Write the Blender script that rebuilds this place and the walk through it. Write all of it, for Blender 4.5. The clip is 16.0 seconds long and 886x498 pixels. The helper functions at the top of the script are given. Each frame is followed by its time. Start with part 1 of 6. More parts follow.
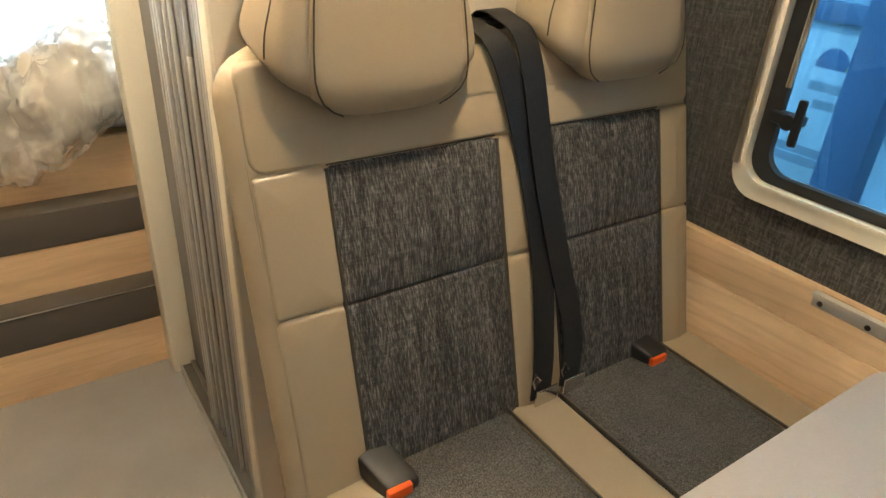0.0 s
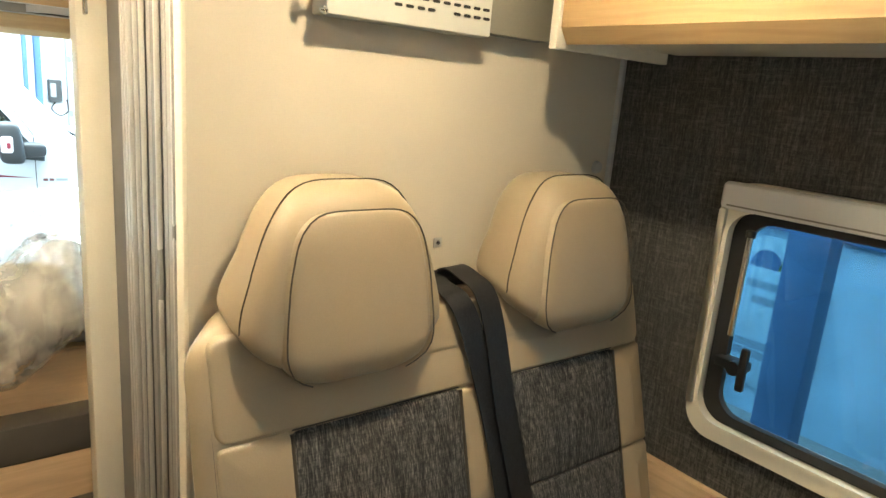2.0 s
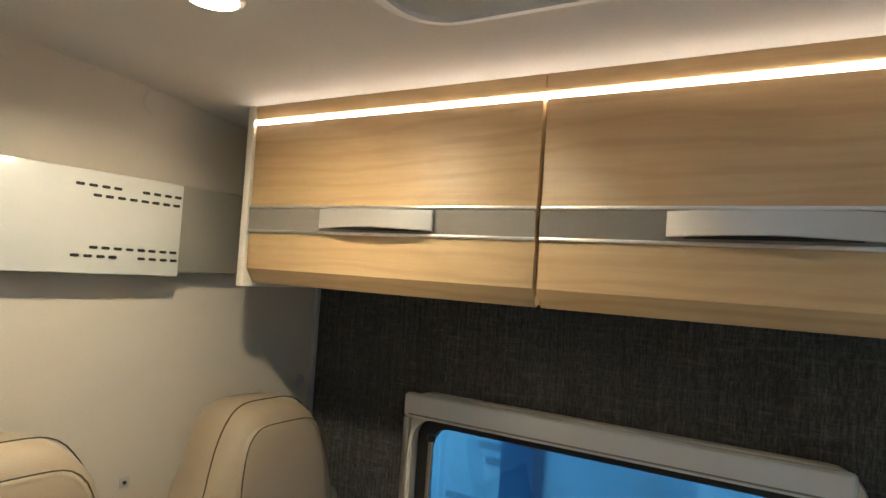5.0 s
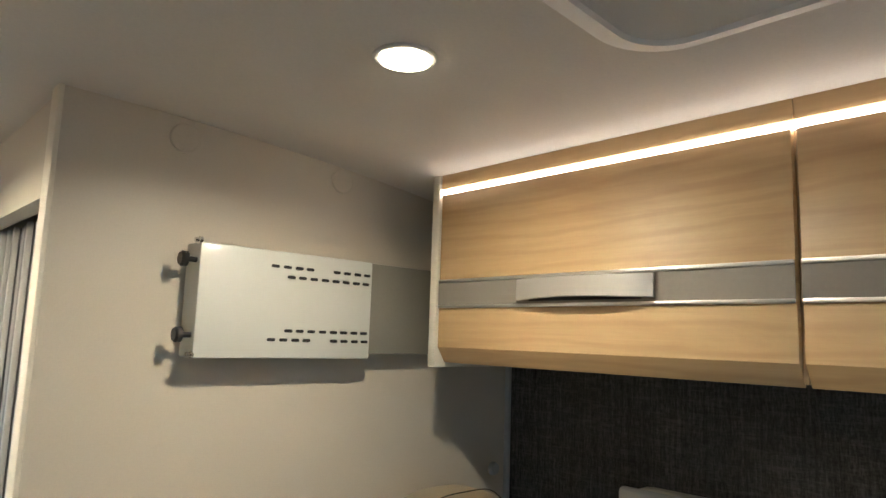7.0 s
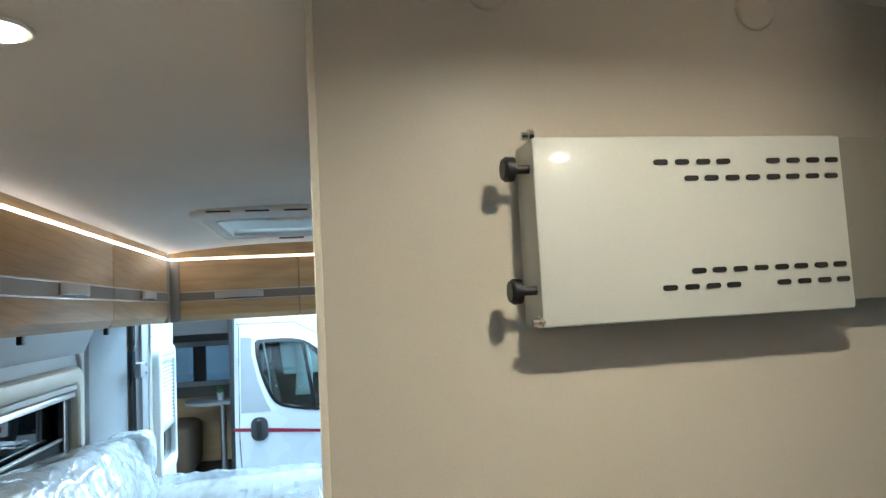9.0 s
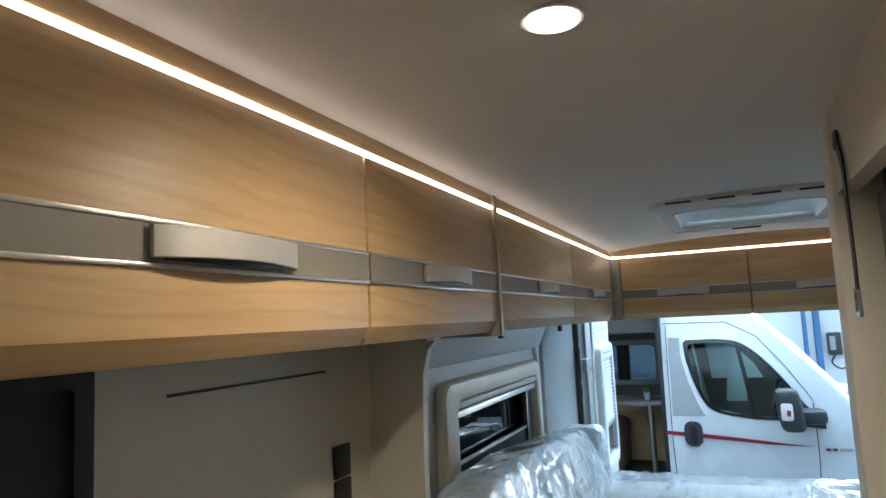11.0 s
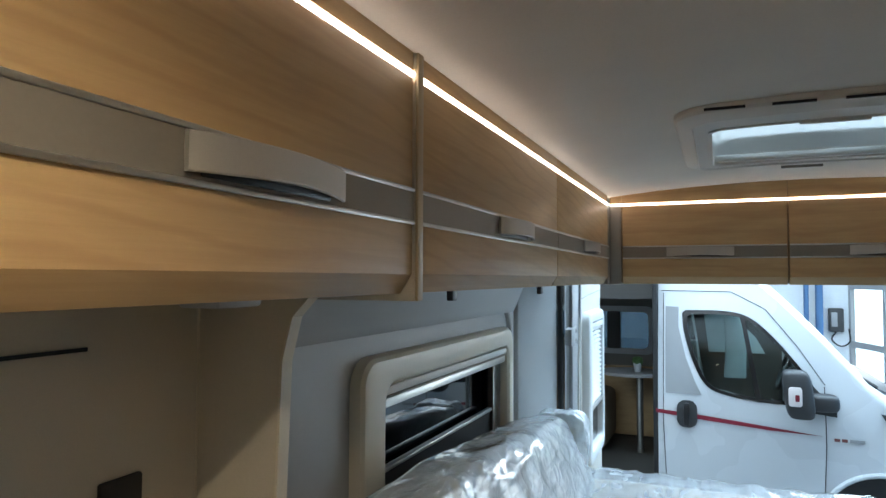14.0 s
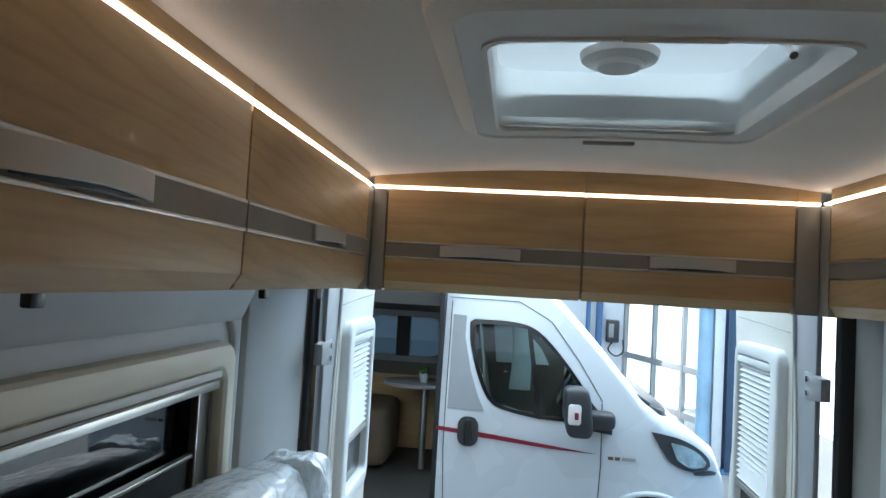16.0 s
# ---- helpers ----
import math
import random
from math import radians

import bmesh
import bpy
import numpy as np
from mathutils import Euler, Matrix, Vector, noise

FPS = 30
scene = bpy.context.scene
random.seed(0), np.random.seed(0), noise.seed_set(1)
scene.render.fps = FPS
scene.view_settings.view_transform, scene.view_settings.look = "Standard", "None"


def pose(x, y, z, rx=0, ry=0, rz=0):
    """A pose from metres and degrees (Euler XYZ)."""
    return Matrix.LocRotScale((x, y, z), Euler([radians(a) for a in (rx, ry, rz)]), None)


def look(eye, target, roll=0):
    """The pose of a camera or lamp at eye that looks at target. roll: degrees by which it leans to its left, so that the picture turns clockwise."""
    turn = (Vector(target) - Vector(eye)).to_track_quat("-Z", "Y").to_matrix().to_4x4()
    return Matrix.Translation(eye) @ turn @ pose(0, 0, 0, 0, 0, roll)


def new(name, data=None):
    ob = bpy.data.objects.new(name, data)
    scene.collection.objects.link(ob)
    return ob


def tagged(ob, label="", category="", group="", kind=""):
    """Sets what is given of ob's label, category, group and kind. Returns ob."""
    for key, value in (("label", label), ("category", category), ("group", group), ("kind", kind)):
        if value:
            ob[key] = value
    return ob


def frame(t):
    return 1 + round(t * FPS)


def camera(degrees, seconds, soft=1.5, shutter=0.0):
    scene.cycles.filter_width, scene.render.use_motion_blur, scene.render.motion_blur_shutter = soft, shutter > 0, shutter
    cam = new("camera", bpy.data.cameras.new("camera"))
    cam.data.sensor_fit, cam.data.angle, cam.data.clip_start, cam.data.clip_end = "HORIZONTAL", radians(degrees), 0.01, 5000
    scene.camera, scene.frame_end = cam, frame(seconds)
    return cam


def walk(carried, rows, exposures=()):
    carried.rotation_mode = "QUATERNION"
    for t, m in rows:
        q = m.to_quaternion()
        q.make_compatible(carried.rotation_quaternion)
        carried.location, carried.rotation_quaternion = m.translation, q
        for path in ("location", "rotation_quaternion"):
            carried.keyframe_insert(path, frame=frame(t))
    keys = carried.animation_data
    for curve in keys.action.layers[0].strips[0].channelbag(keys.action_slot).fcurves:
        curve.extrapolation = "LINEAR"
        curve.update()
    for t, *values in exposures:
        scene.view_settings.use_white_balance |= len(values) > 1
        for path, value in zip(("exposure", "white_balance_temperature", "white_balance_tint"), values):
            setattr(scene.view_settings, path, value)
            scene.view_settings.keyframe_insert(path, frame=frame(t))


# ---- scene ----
cam = camera(67.7, 16.0)
PATH = [
    (0, (-0.163, 0.033, 1.373), (0.851, 1.47, 0.419), 3.4),
    (0.5, (-0.164, 0.045, 1.408), (0.917, 1.506, 0.573), 4.1),
    (1, (-0.164, 0.052, 1.438), (0.944, 1.555, 0.722), 3.8),
    (1.5, (-0.168, 0.06, 1.473), (0.986, 1.584, 0.886), 4.1),
    (2, (-0.171, 0.058, 1.506), (1.026, 1.591, 1.039), 4.7),
    (2.5, (-0.172, 0.05, 1.547), (1.106, 1.548, 1.198), 4.9),
    (3, (-0.163, 0.015, 1.572), (1.232, 1.431, 1.35), 4.9),
    (3.5, (-0.159, -0.035, 1.602), (1.401, 1.213, 1.5), 5.7),
    (4, (-0.162, -0.078, 1.616), (1.522, 1.0, 1.605), 4.9),
    (6.5, (-0.158, -0.065, 1.649), (1.403, 1.16, 1.901), 2.9),
    (7, (-0.106, 0.042, 1.637), (1.257, 1.481, 1.904), 1.9),
    (7.5, (-0.04, 0.188, 1.627), (1.178, 1.763, 1.818), 0.5),
    (8, (-0.003, 0.298, 1.618), (1.137, 1.936, 1.75), -1.2),
    (8.5, (0.06, 0.362, 1.626), (0.831, 2.203, 1.757), -2.5),
    (9, (0.097, 0.417, 1.625), (0.478, 2.374, 1.783), -3.1),
    (9.5, (0.087, 0.46, 1.628), (-0.002, 2.447, 1.836), -3.4),
    (10, (0.04, 0.475, 1.623), (-0.415, 2.406, 1.869), -4.2),
    (12.5, (-0.199, 0.723, 1.626), (-1.087, 2.51, 1.769), -2.3),
    (13, (-0.156, 0.866, 1.632), (-1.038, 2.659, 1.737), -2.4),
    (13.5, (-0.152, 1.008, 1.63), (-1.079, 2.777, 1.729), -2.1),
    (14, (-0.206, 1.187, 1.618), (-0.974, 3.032, 1.703), 0.2),
    (14.5, (-0.22, 1.351, 1.612), (-0.849, 3.248, 1.686), 1.9),
    (15, (-0.148, 1.528, 1.635), (-0.677, 3.455, 1.731), 2.3),
    (15.5, (-0.14, 1.727, 1.628), (-0.543, 3.683, 1.73), 2.8),
    (16, (-0.164, 1.863, 1.628), (-0.385, 3.849, 1.726), 3.3),
]
EXPOSURES = [(0, 1.12, 7700, 8), (1.5, 1.08, 7700, 4), (2.5, 0.72, 7600, 4), (4, 0.23, 7050, 5), (6.5, 0.12, 6200, 5), (8, -0.2, 6100, 4), (9, -0.14, 5900, 2), (10.2, -0.7, 6150, 8), (12.5, -0.9, 6400, 8), (14, -0.86, 6780, 9), (16, -1.08, 7000, 11)]
walk(cam, [(t, look(eye, target, roll)) for t, eye, target, roll in PATH], EXPOSURES)

# ---- world, sun, exposure ----
world = bpy.data.worlds.new("world")
scene.world = world
world.use_nodes = True
sky = world.node_tree.nodes.new("ShaderNodeTexSky")
sky.sky_type = "NISHITA"
sky.sun_disc = False
sky.sun_elevation, sky.sun_rotation = radians(35), radians(200)
back = world.node_tree.nodes["Background"]
back.inputs["Strength"].default_value = 0.15
world.node_tree.links.new(sky.outputs[0], back.inputs[0])
sun_data = bpy.data.lights.new("sun", "SUN")
sun_data.energy, sun_data.angle, sun_data.color = 1.0, radians(12), (1.0, 0.97, 0.93)
sun = new("sun", sun_data)
sun.matrix_world = look((5, -14, 11), (0, 6, 0))

CEIL = 1.945          # ceiling height of the van at its hatches
PART = 1.0            # partition behind the bench
LEFT, RIGHT = -0.578, 0.668   # faces of the overhead cupboards
REAR = 3.705          # face of the rear cupboards
LWALL, RWALL = -0.92, 1.01
GROUND = -0.55        # hall floor below the van floor
LED = 12.0


def ceil_z(x):
    """The ceiling is slightly crowned across the van."""
    return 1.953 - 0.034 * (abs(x - 0.045) / 0.62) ** 2


SPOT = 3.4


def lamp(name, kind, energy, color, m, **more):
    data = bpy.data.lights.new(name, kind)
    data.energy, data.color = energy, color
    if kind == "AREA":
        data.shape, data.size, data.size_y = ("DISK" if more["size"][0] < 0.1 else "RECTANGLE"), more["size"][0], more["size"][1]
    if kind == "POINT":
        data.shadow_soft_size = more["radius"]
    if kind == "SPOT":
        data.shadow_soft_size, data.spot_size, data.spot_blend = more["radius"], radians(more["cone"]), 0.6
    if "spread" in more:
        data.spread = radians(more["spread"])
    ob = new(name, data)
    ob.matrix_world = m
    return ob


# ---- materials ----
def material(name):
    m = bpy.data.materials.new(name)
    m.use_nodes = True
    nt = m.node_tree
    return m, nt, nt.nodes["Principled BSDF"]


def coords(nt, scale, kind="Object"):
    tc = nt.nodes.new("ShaderNodeTexCoord")
    mp = nt.nodes.new("ShaderNodeMapping")
    mp.inputs["Scale"].default_value = scale
    nt.links.new(tc.outputs[kind], mp.inputs["Vector"])
    return mp.outputs[0]


def noise_tex(nt, vec, scale, detail=4, rough=0.55, distort=0.0):
    n = nt.nodes.new("ShaderNodeTexNoise")
    n.inputs["Scale"].default_value, n.inputs["Detail"].default_value = scale, detail
    n.inputs["Roughness"].default_value, n.inputs["Distortion"].default_value = rough, distort
    nt.links.new(vec, n.inputs["Vector"])
    return n.outputs["Fac"]


def ramp(nt, fac, *stops):
    r = nt.nodes.new("ShaderNodeValToRGB")
    while len(r.color_ramp.elements) < len(stops):
        r.color_ramp.elements.new(0.5)
    for e, (p, c) in zip(r.color_ramp.elements, stops):
        e.position, e.color = p, (*c, 1)
    nt.links.new(fac, r.inputs[0])
    return r.outputs[0]


def bump(nt, bsdf, height, strength, distance=0.002):
    b = nt.nodes.new("ShaderNodeBump")
    b.inputs["Strength"].default_value, b.inputs["Distance"].default_value = strength, distance
    nt.links.new(height, b.inputs["Height"])
    nt.links.new(b.outputs[0], bsdf.inputs["Normal"])


def mix(nt, fac, a, b, mode="MIX"):
    n = nt.nodes.new("ShaderNodeMix")
    n.data_type, n.blend_type = "RGBA", mode
    if isinstance(fac, float):
        n.inputs[0].default_value = fac
    else:
        nt.links.new(fac, n.inputs[0])
    for slot, v in ((6, a), (7, b)):
        if isinstance(v, tuple):
            n.inputs[slot].default_value = (*v, 1)
        else:
            nt.links.new(v, n.inputs[slot])
    return n.outputs[2]


def tint(c, k):
    ks = k if isinstance(k, tuple) else (k,) * 3
    return tuple(min(0.95, v * w) for v, w in zip(c, ks))


def plain(name, color, rough=0.5, metal=0.0, grain=200.0, vary=0.06, relief=0.15, stain=3.0, coat=0.0, crease=0.0):
    """A surface with fine grain and broad, faint unevenness."""
    m, nt, p = material(name)
    vec = coords(nt, (1, 1, 1))
    fine, broad = noise_tex(nt, vec, grain, 3), noise_tex(nt, vec, stain, 3)
    c1 = ramp(nt, broad, (0.3, tint(color, 1 - vary)), (0.7, tint(color, 1 + vary)))
    c2 = mix(nt, 0.12, c1, ramp(nt, fine, (0.3, tint(color, 0.8)), (0.7, tint(color, 1.2))))
    nt.links.new(c2, p.inputs["Base Color"])
    r = ramp(nt, broad, (0.2, (max(rough - 0.06, 0.03),) * 3), (0.8, (min(rough + 0.06, 1),) * 3))
    nt.links.new(r, p.inputs["Roughness"])
    p.inputs["Metallic"].default_value, p.inputs["Coat Weight"].default_value = metal, coat
    height = fine
    if crease:
        fold = noise_tex(nt, coords(nt, (1.0, 1.0, 2.0)), 9.0, 2, 0.4, 0.8)
        mx = nt.nodes.new("ShaderNodeMath")
        mx.operation = "MULTIPLY_ADD"
        mx.inputs[1].default_value = crease
        nt.links.new(fold, mx.inputs[0])
        nt.links.new(fine, mx.inputs[2])
        height = mx.outputs[0]
    bump(nt, p, height, relief, 0.001)
    return m


def oak(name, axis, dark=1.0, rough=0.43):
    """Light oak laminate; the grain runs along the axis."""
    m, nt, p = material(name)
    s = [9.0, 9.0, 9.0]
    s["xyz".index(axis)] = 1.9
    vec = coords(nt, tuple(s))
    broad = noise_tex(nt, vec, 1.0, 5, 0.6, 1.4)
    s2 = [130.0, 130.0, 130.0]
    s2["xyz".index(axis)] = 4.0
    fine = noise_tex(nt, coords(nt, tuple(s2)), 1.0, 3, 0.6, 0.3)
    c = ramp(nt, broad, (0.25, tint((0.45, 0.295, 0.152), dark)), (0.45, tint((0.52, 0.35, 0.182), dark)), (0.6, tint((0.57, 0.392, 0.207), dark)), (0.8, tint((0.49, 0.325, 0.168), dark)))
    c = mix(nt, 0.15, c, ramp(nt, fine, (0.35, tint((0.34, 0.21, 0.10), dark)), (0.65, tint((0.62, 0.44, 0.25), dark))))
    ringed = nt.nodes.new("ShaderNodeTexWave")
    ringed.wave_type, ringed.bands_direction = "RINGS", axis.upper()
    ringed.inputs["Scale"].default_value, ringed.inputs["Distortion"].default_value = 2.6, 7.0
    ringed.inputs["Detail"].default_value, ringed.inputs["Detail Scale"].default_value = 3.0, 0.8
    s3 = [4.2, 4.2, 4.2]
    s3["xyz".index(axis)] = 1.1
    nt.links.new(coords(nt, tuple(s3)), ringed.inputs["Vector"])
    c = mix(nt, ramp(nt, ringed.outputs["Fac"], (0.0, (0.30,) * 3), (0.26, (0.0,) * 3)), c, tint((0.38, 0.235, 0.115), dark))
    knots = noise_tex(nt, coords(nt, tuple(4.5 if v > 5 else 1.6 for v in s)), 1.0, 2, 0.5, 0.6)
    c = mix(nt, ramp(nt, knots, (0.63, (0, 0, 0)), (0.76, (0.35, 0.35, 0.35))), c, tint((0.24, 0.13, 0.06), dark))
    nt.links.new(c, p.inputs["Base Color"])
    nt.links.new(ramp(nt, broad, (0.2, (rough - 0.05,) * 3), (0.8, (rough + 0.08,) * 3)), p.inputs["Roughness"])
    both = nt.nodes.new("ShaderNodeMath")
    both.operation = "ADD"
    nt.links.new(broad, both.inputs[0])
    nt.links.new(fine, both.inputs[1])
    bump(nt, p, both.outputs[0], 0.14, 0.002)
    return m


def weave(name, dark, mid, light, size, up, across, long=0.1, cross=0.0, row=0.55, rough=0.95, gloss=0.15):
    """Woven cloth: fine threads along two axes, up and across, light flecks on dark."""
    m, nt, p = material(name)
    sa, sb = [size * 0.8] * 3, [size] * 3
    sa["xyz".index(up)] = size * long
    sb["xyz".index(across)] = size * 0.2
    warp = noise_tex(nt, coords(nt, tuple(sa)), 1.0, 2, 0.7)
    weft = noise_tex(nt, coords(nt, tuple(sb)), 1.0, 2, 0.7)
    broad = noise_tex(nt, coords(nt, (1, 1, 1)), 16.0, 3)
    mx = nt.nodes.new("ShaderNodeMix")
    mx.inputs[0].default_value = 0.35
    nt.links.new(warp, mx.inputs[2])
    nt.links.new(weft, mx.inputs[3])
    c = ramp(nt, warp, (0.38, dark), (0.54, mid), (0.74, light))
    c = mix(nt, 0.85, c, ramp(nt, weft, (0.36, (0.62, 0.62, 0.62)), (0.62, (1.0, 1.0, 1.0))), "MULTIPLY")
    if cross:
        slub = noise_tex(nt, coords(nt, tuple(size * (0.04 if a == across else 0.4) for a in "xyz")), 1.0, 3, 0.6)
        c = mix(nt, ramp(nt, slub, (0.52, (0, 0, 0)), (0.72, (cross,) * 3)), c, light)
    if up != across:
        rows = noise_tex(nt, coords(nt, tuple(size * (0.012 if a == up else 0.35) for a in "xyz")), 1.0, 2, 0.6)
        c = mix(nt, row, c, ramp(nt, rows, (0.35, (0.55, 0.55, 0.55)), (0.65, (1.5, 1.5, 1.5))), "MULTIPLY")
    c = mix(nt, 0.10, c, ramp(nt, broad, (0.3, dark), (0.7, light)))
    nt.links.new(c, p.inputs["Base Color"])
    p.inputs["Roughness"].default_value = rough
    p.inputs["Specular IOR Level"].default_value = gloss
    bump(nt, p, mx.outputs[0], 0.5, 0.0015)
    return m


def tweed(name):
    """Melange cloth: light upright threads of uneven length over fine dark ribs."""
    m, nt, p = material(name)
    warp = noise_tex(nt, coords(nt, (520.0, 160.0, 55.0)), 1.0, 1, 0.5)
    knots_ = noise_tex(nt, coords(nt, (420.0, 160.0, 520.0)), 1.0, 1, 0.5)
    ribs = noise_tex(nt, coords(nt, (40.0, 60.0, 460.0)), 1.0, 1, 0.5)
    bands = noise_tex(nt, coords(nt, (75.0, 20.0, 3.0)), 1.0, 2, 0.6)
    c = ramp(nt, warp, (0.40, (0.046, 0.046, 0.047)), (0.52, (0.082, 0.080, 0.078)), (0.72, (0.165, 0.158, 0.15)))
    c = mix(nt, 0.5, c, ramp(nt, knots_, (0.36, (0.55, 0.55, 0.56)), (0.62, (1.2, 1.2, 1.18))), "MULTIPLY")
    c = mix(nt, 0.4, c, ramp(nt, ribs, (0.38, (0.55, 0.55, 0.55)), (0.62, (1.2, 1.2, 1.2))), "MULTIPLY")
    c = mix(nt, 0.8, c, ramp(nt, bands, (0.35, (0.62, 0.62, 0.63)), (0.65, (1.35, 1.34, 1.32))), "MULTIPLY")
    nt.links.new(c, p.inputs["Base Color"])
    p.inputs["Roughness"].default_value = 0.95
    p.inputs["Specular IOR Level"].default_value = 0.15
    bump(nt, p, warp, 0.5, 0.0015)
    return m


def glow(name, color, strength):
    m, nt, p = material(name)
    p.inputs["Base Color"].default_value = (*color, 1)
    p.inputs["Emission Color"].default_value = (*color, 1)
    p.inputs["Emission Strength"].default_value = strength
    return m


def pane(name, color, gloss=0.05, rough=0.0):
    """Window pane: tinted, clear to look through, with mirror gloss at a slant."""
    m, nt, p = material(name)
    tr, gl, mx = (nt.nodes.new("ShaderNode" + n) for n in ("BsdfTransparent", "BsdfGlossy", "MixShader"))
    lw = nt.nodes.new("ShaderNodeLayerWeight")
    lw.inputs[0].default_value = 0.5
    power, add = nt.nodes.new("ShaderNodeMath"), nt.nodes.new("ShaderNodeMath")
    power.operation, add.operation = "POWER", "MULTIPLY_ADD"
    power.inputs[1].default_value = 4.5
    add.inputs[1].default_value, add.inputs[2].default_value = 0.75, gloss
    nt.links.new(lw.outputs["Facing"], power.inputs[0])
    nt.links.new(power.outputs[0], add.inputs[0])
    tr.inputs[0].default_value = (*color, 1)
    gl.inputs["Roughness"].default_value = rough + 0.01
    nt.links.new(add.outputs[0], mx.inputs[0])
    nt.links.new(tr.outputs[0], mx.inputs[1])
    nt.links.new(gl.outputs[0], mx.inputs[2])
    nt.links.new(mx.outputs[0], nt.nodes["Material Output"].inputs[0])
    return m


def film(name, clear, color, run=(2.2, 15.0, 6.0)):
    """Clear packing film: smooth folds, and long sharp creases that catch the light."""
    m, nt, p = material(name)
    fold = noise_tex(nt, coords(nt, (1, 1, 1)), 5.0, 3, 0.5, 1.6)
    height = fold
    for scale, wobble, share in ((run, 0.5, 1.0), (tuple(2.1 * v for v in run), 0.8, 0.3), ((9.0, 6.0, 13.0), 1.2, 0.2)):
        n = noise_tex(nt, coords(nt, scale), 1.0, 1, 0.4, wobble)
        sub, peak, add = (nt.nodes.new("ShaderNodeMath") for _ in range(3))
        sub.operation, peak.operation, add.operation = "SUBTRACT", "ABSOLUTE", "MULTIPLY_ADD"
        sub.inputs[1].default_value, add.inputs[1].default_value = 0.5, -2.0 * share
        nt.links.new(n, sub.inputs[0])
        nt.links.new(sub.outputs[0], peak.inputs[0])
        nt.links.new(peak.outputs[0], add.inputs[0])
        nt.links.new(height, add.inputs[2])
        height = add.outputs[0]
    p.inputs["Base Color"].default_value = (*color, 1)
    p.inputs["Roughness"].default_value = 0.20
    p.inputs["Specular IOR Level"].default_value = 1.0
    p.inputs["Coat Weight"].default_value = 1.0
    p.inputs["Coat Roughness"].default_value = 0.05
    bump(nt, p, height, 0.6, 0.014)
    tr, mx = nt.nodes.new("ShaderNodeBsdfTransparent"), nt.nodes.new("ShaderNodeMixShader")
    r = ramp(nt, height, (0.25, (clear * 1.5,) * 3), (0.6, (clear * 0.5,) * 3))
    nt.links.new(r, mx.inputs[0])
    nt.links.new(p.outputs[0], mx.inputs[1])
    nt.links.new(tr.outputs[0], mx.inputs[2])
    nt.links.new(mx.outputs[0], nt.nodes["Material Output"].inputs[0])
    return m


M_CREAM = plain("cream_laminate", (0.60, 0.54, 0.44), 0.42, grain=350, relief=0.05)
M_CEIL = plain("ceiling_cloth", (0.72, 0.675, 0.615), 0.8, grain=260, relief=0.2)
M_EDGE = plain("cream_edging", (0.75, 0.69, 0.57), 0.4)
M_TANEDGE = plain("tan_edging", (0.50, 0.40, 0.255), 0.42)
M_JAMB = plain("cream_door_post", (0.84, 0.79, 0.68), 0.4)
M_GREIGE = plain("greige_laminate", (0.66, 0.61, 0.51), 0.45, grain=350, relief=0.05)
M_OAKX, M_OAKY = oak("oak_x", "x", (1.0, 0.985, 0.92)), oak("oak_y", "y", (1.0, 0.985, 0.92))
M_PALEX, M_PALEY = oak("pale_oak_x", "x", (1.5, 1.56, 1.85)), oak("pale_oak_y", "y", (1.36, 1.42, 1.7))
M_STILE = plain("brown_stile", (0.34, 0.235, 0.13), 0.5, relief=0.05)
M_BAND = plain("taupe_band", (0.23, 0.205, 0.17), 0.42, relief=0.05)
M_POST = plain("taupe_post", (0.32, 0.29, 0.25), 0.42, relief=0.05)
M_ALU = plain("brushed_aluminium", (0.62, 0.61, 0.58), 0.33, metal=1.0, grain=500, relief=0.08)
M_SATIN = plain("satin_handle", (0.52, 0.50, 0.465), 0.48, metal=0.7, grain=600, relief=0.05)
M_ABS = plain("grey_white_plastic", (0.46, 0.47, 0.47), 0.5, grain=700, relief=0.25)
M_FRAME = plain("cream_window_plastic", (0.72, 0.66, 0.54), 0.42, grain=500, relief=0.1)
M_HATCH = plain("white_hatch_plastic", (0.68, 0.66, 0.62), 0.4, grain=500, relief=0.08)
# darker copy of the plastic: the right pillar's shade is in its colour
M_PILLARSHADE = plain("shaded_pillar_lining", (0.27, 0.26, 0.24), 0.6, grain=600, relief=0.25)
M_FRAMEG = plain("grey_blind_plastic", (0.66, 0.64, 0.60), 0.4, grain=500, relief=0.08)
M_TRACK = plain("brown_blind_track", (0.10, 0.082, 0.066), 0.45, relief=0.1)
M_BLACK = plain("black_plastic", (0.012, 0.012, 0.013), 0.4, relief=0.1)
M_RUBBER = plain("black_rubber", (0.015, 0.015, 0.016), 0.65, relief=0.2)
M_WALLCLOTH = weave("dark_wall_cloth", (0.048, 0.047, 0.044), (0.090, 0.087, 0.082), (0.145, 0.14, 0.13), 430.0, "z", "y", 0.16, 0.6)
M_TWEED = tweed("grey_tweed")
M_TWEEDSEAT = weave("grey_seat_tweed", (0.035, 0.034, 0.033), (0.098, 0.094, 0.088), (0.20, 0.19, 0.175), 640.0, "y", "x", 0.5, 0.15, 0.12)
M_LEATHER = plain("beige_leather", (0.325, 0.255, 0.172), 0.45, grain=420, relief=0.25, vary=0.06, crease=3.0)
M_SEAM = plain("dark_piping", (0.045, 0.036, 0.027), 0.6)
M_BELT = weave("black_webbing", (0.008, 0.009, 0.011), (0.012, 0.013, 0.016), (0.018, 0.020, 0.024), 700.0, "z", "x", 0.3, rough=0.48, gloss=0.45)
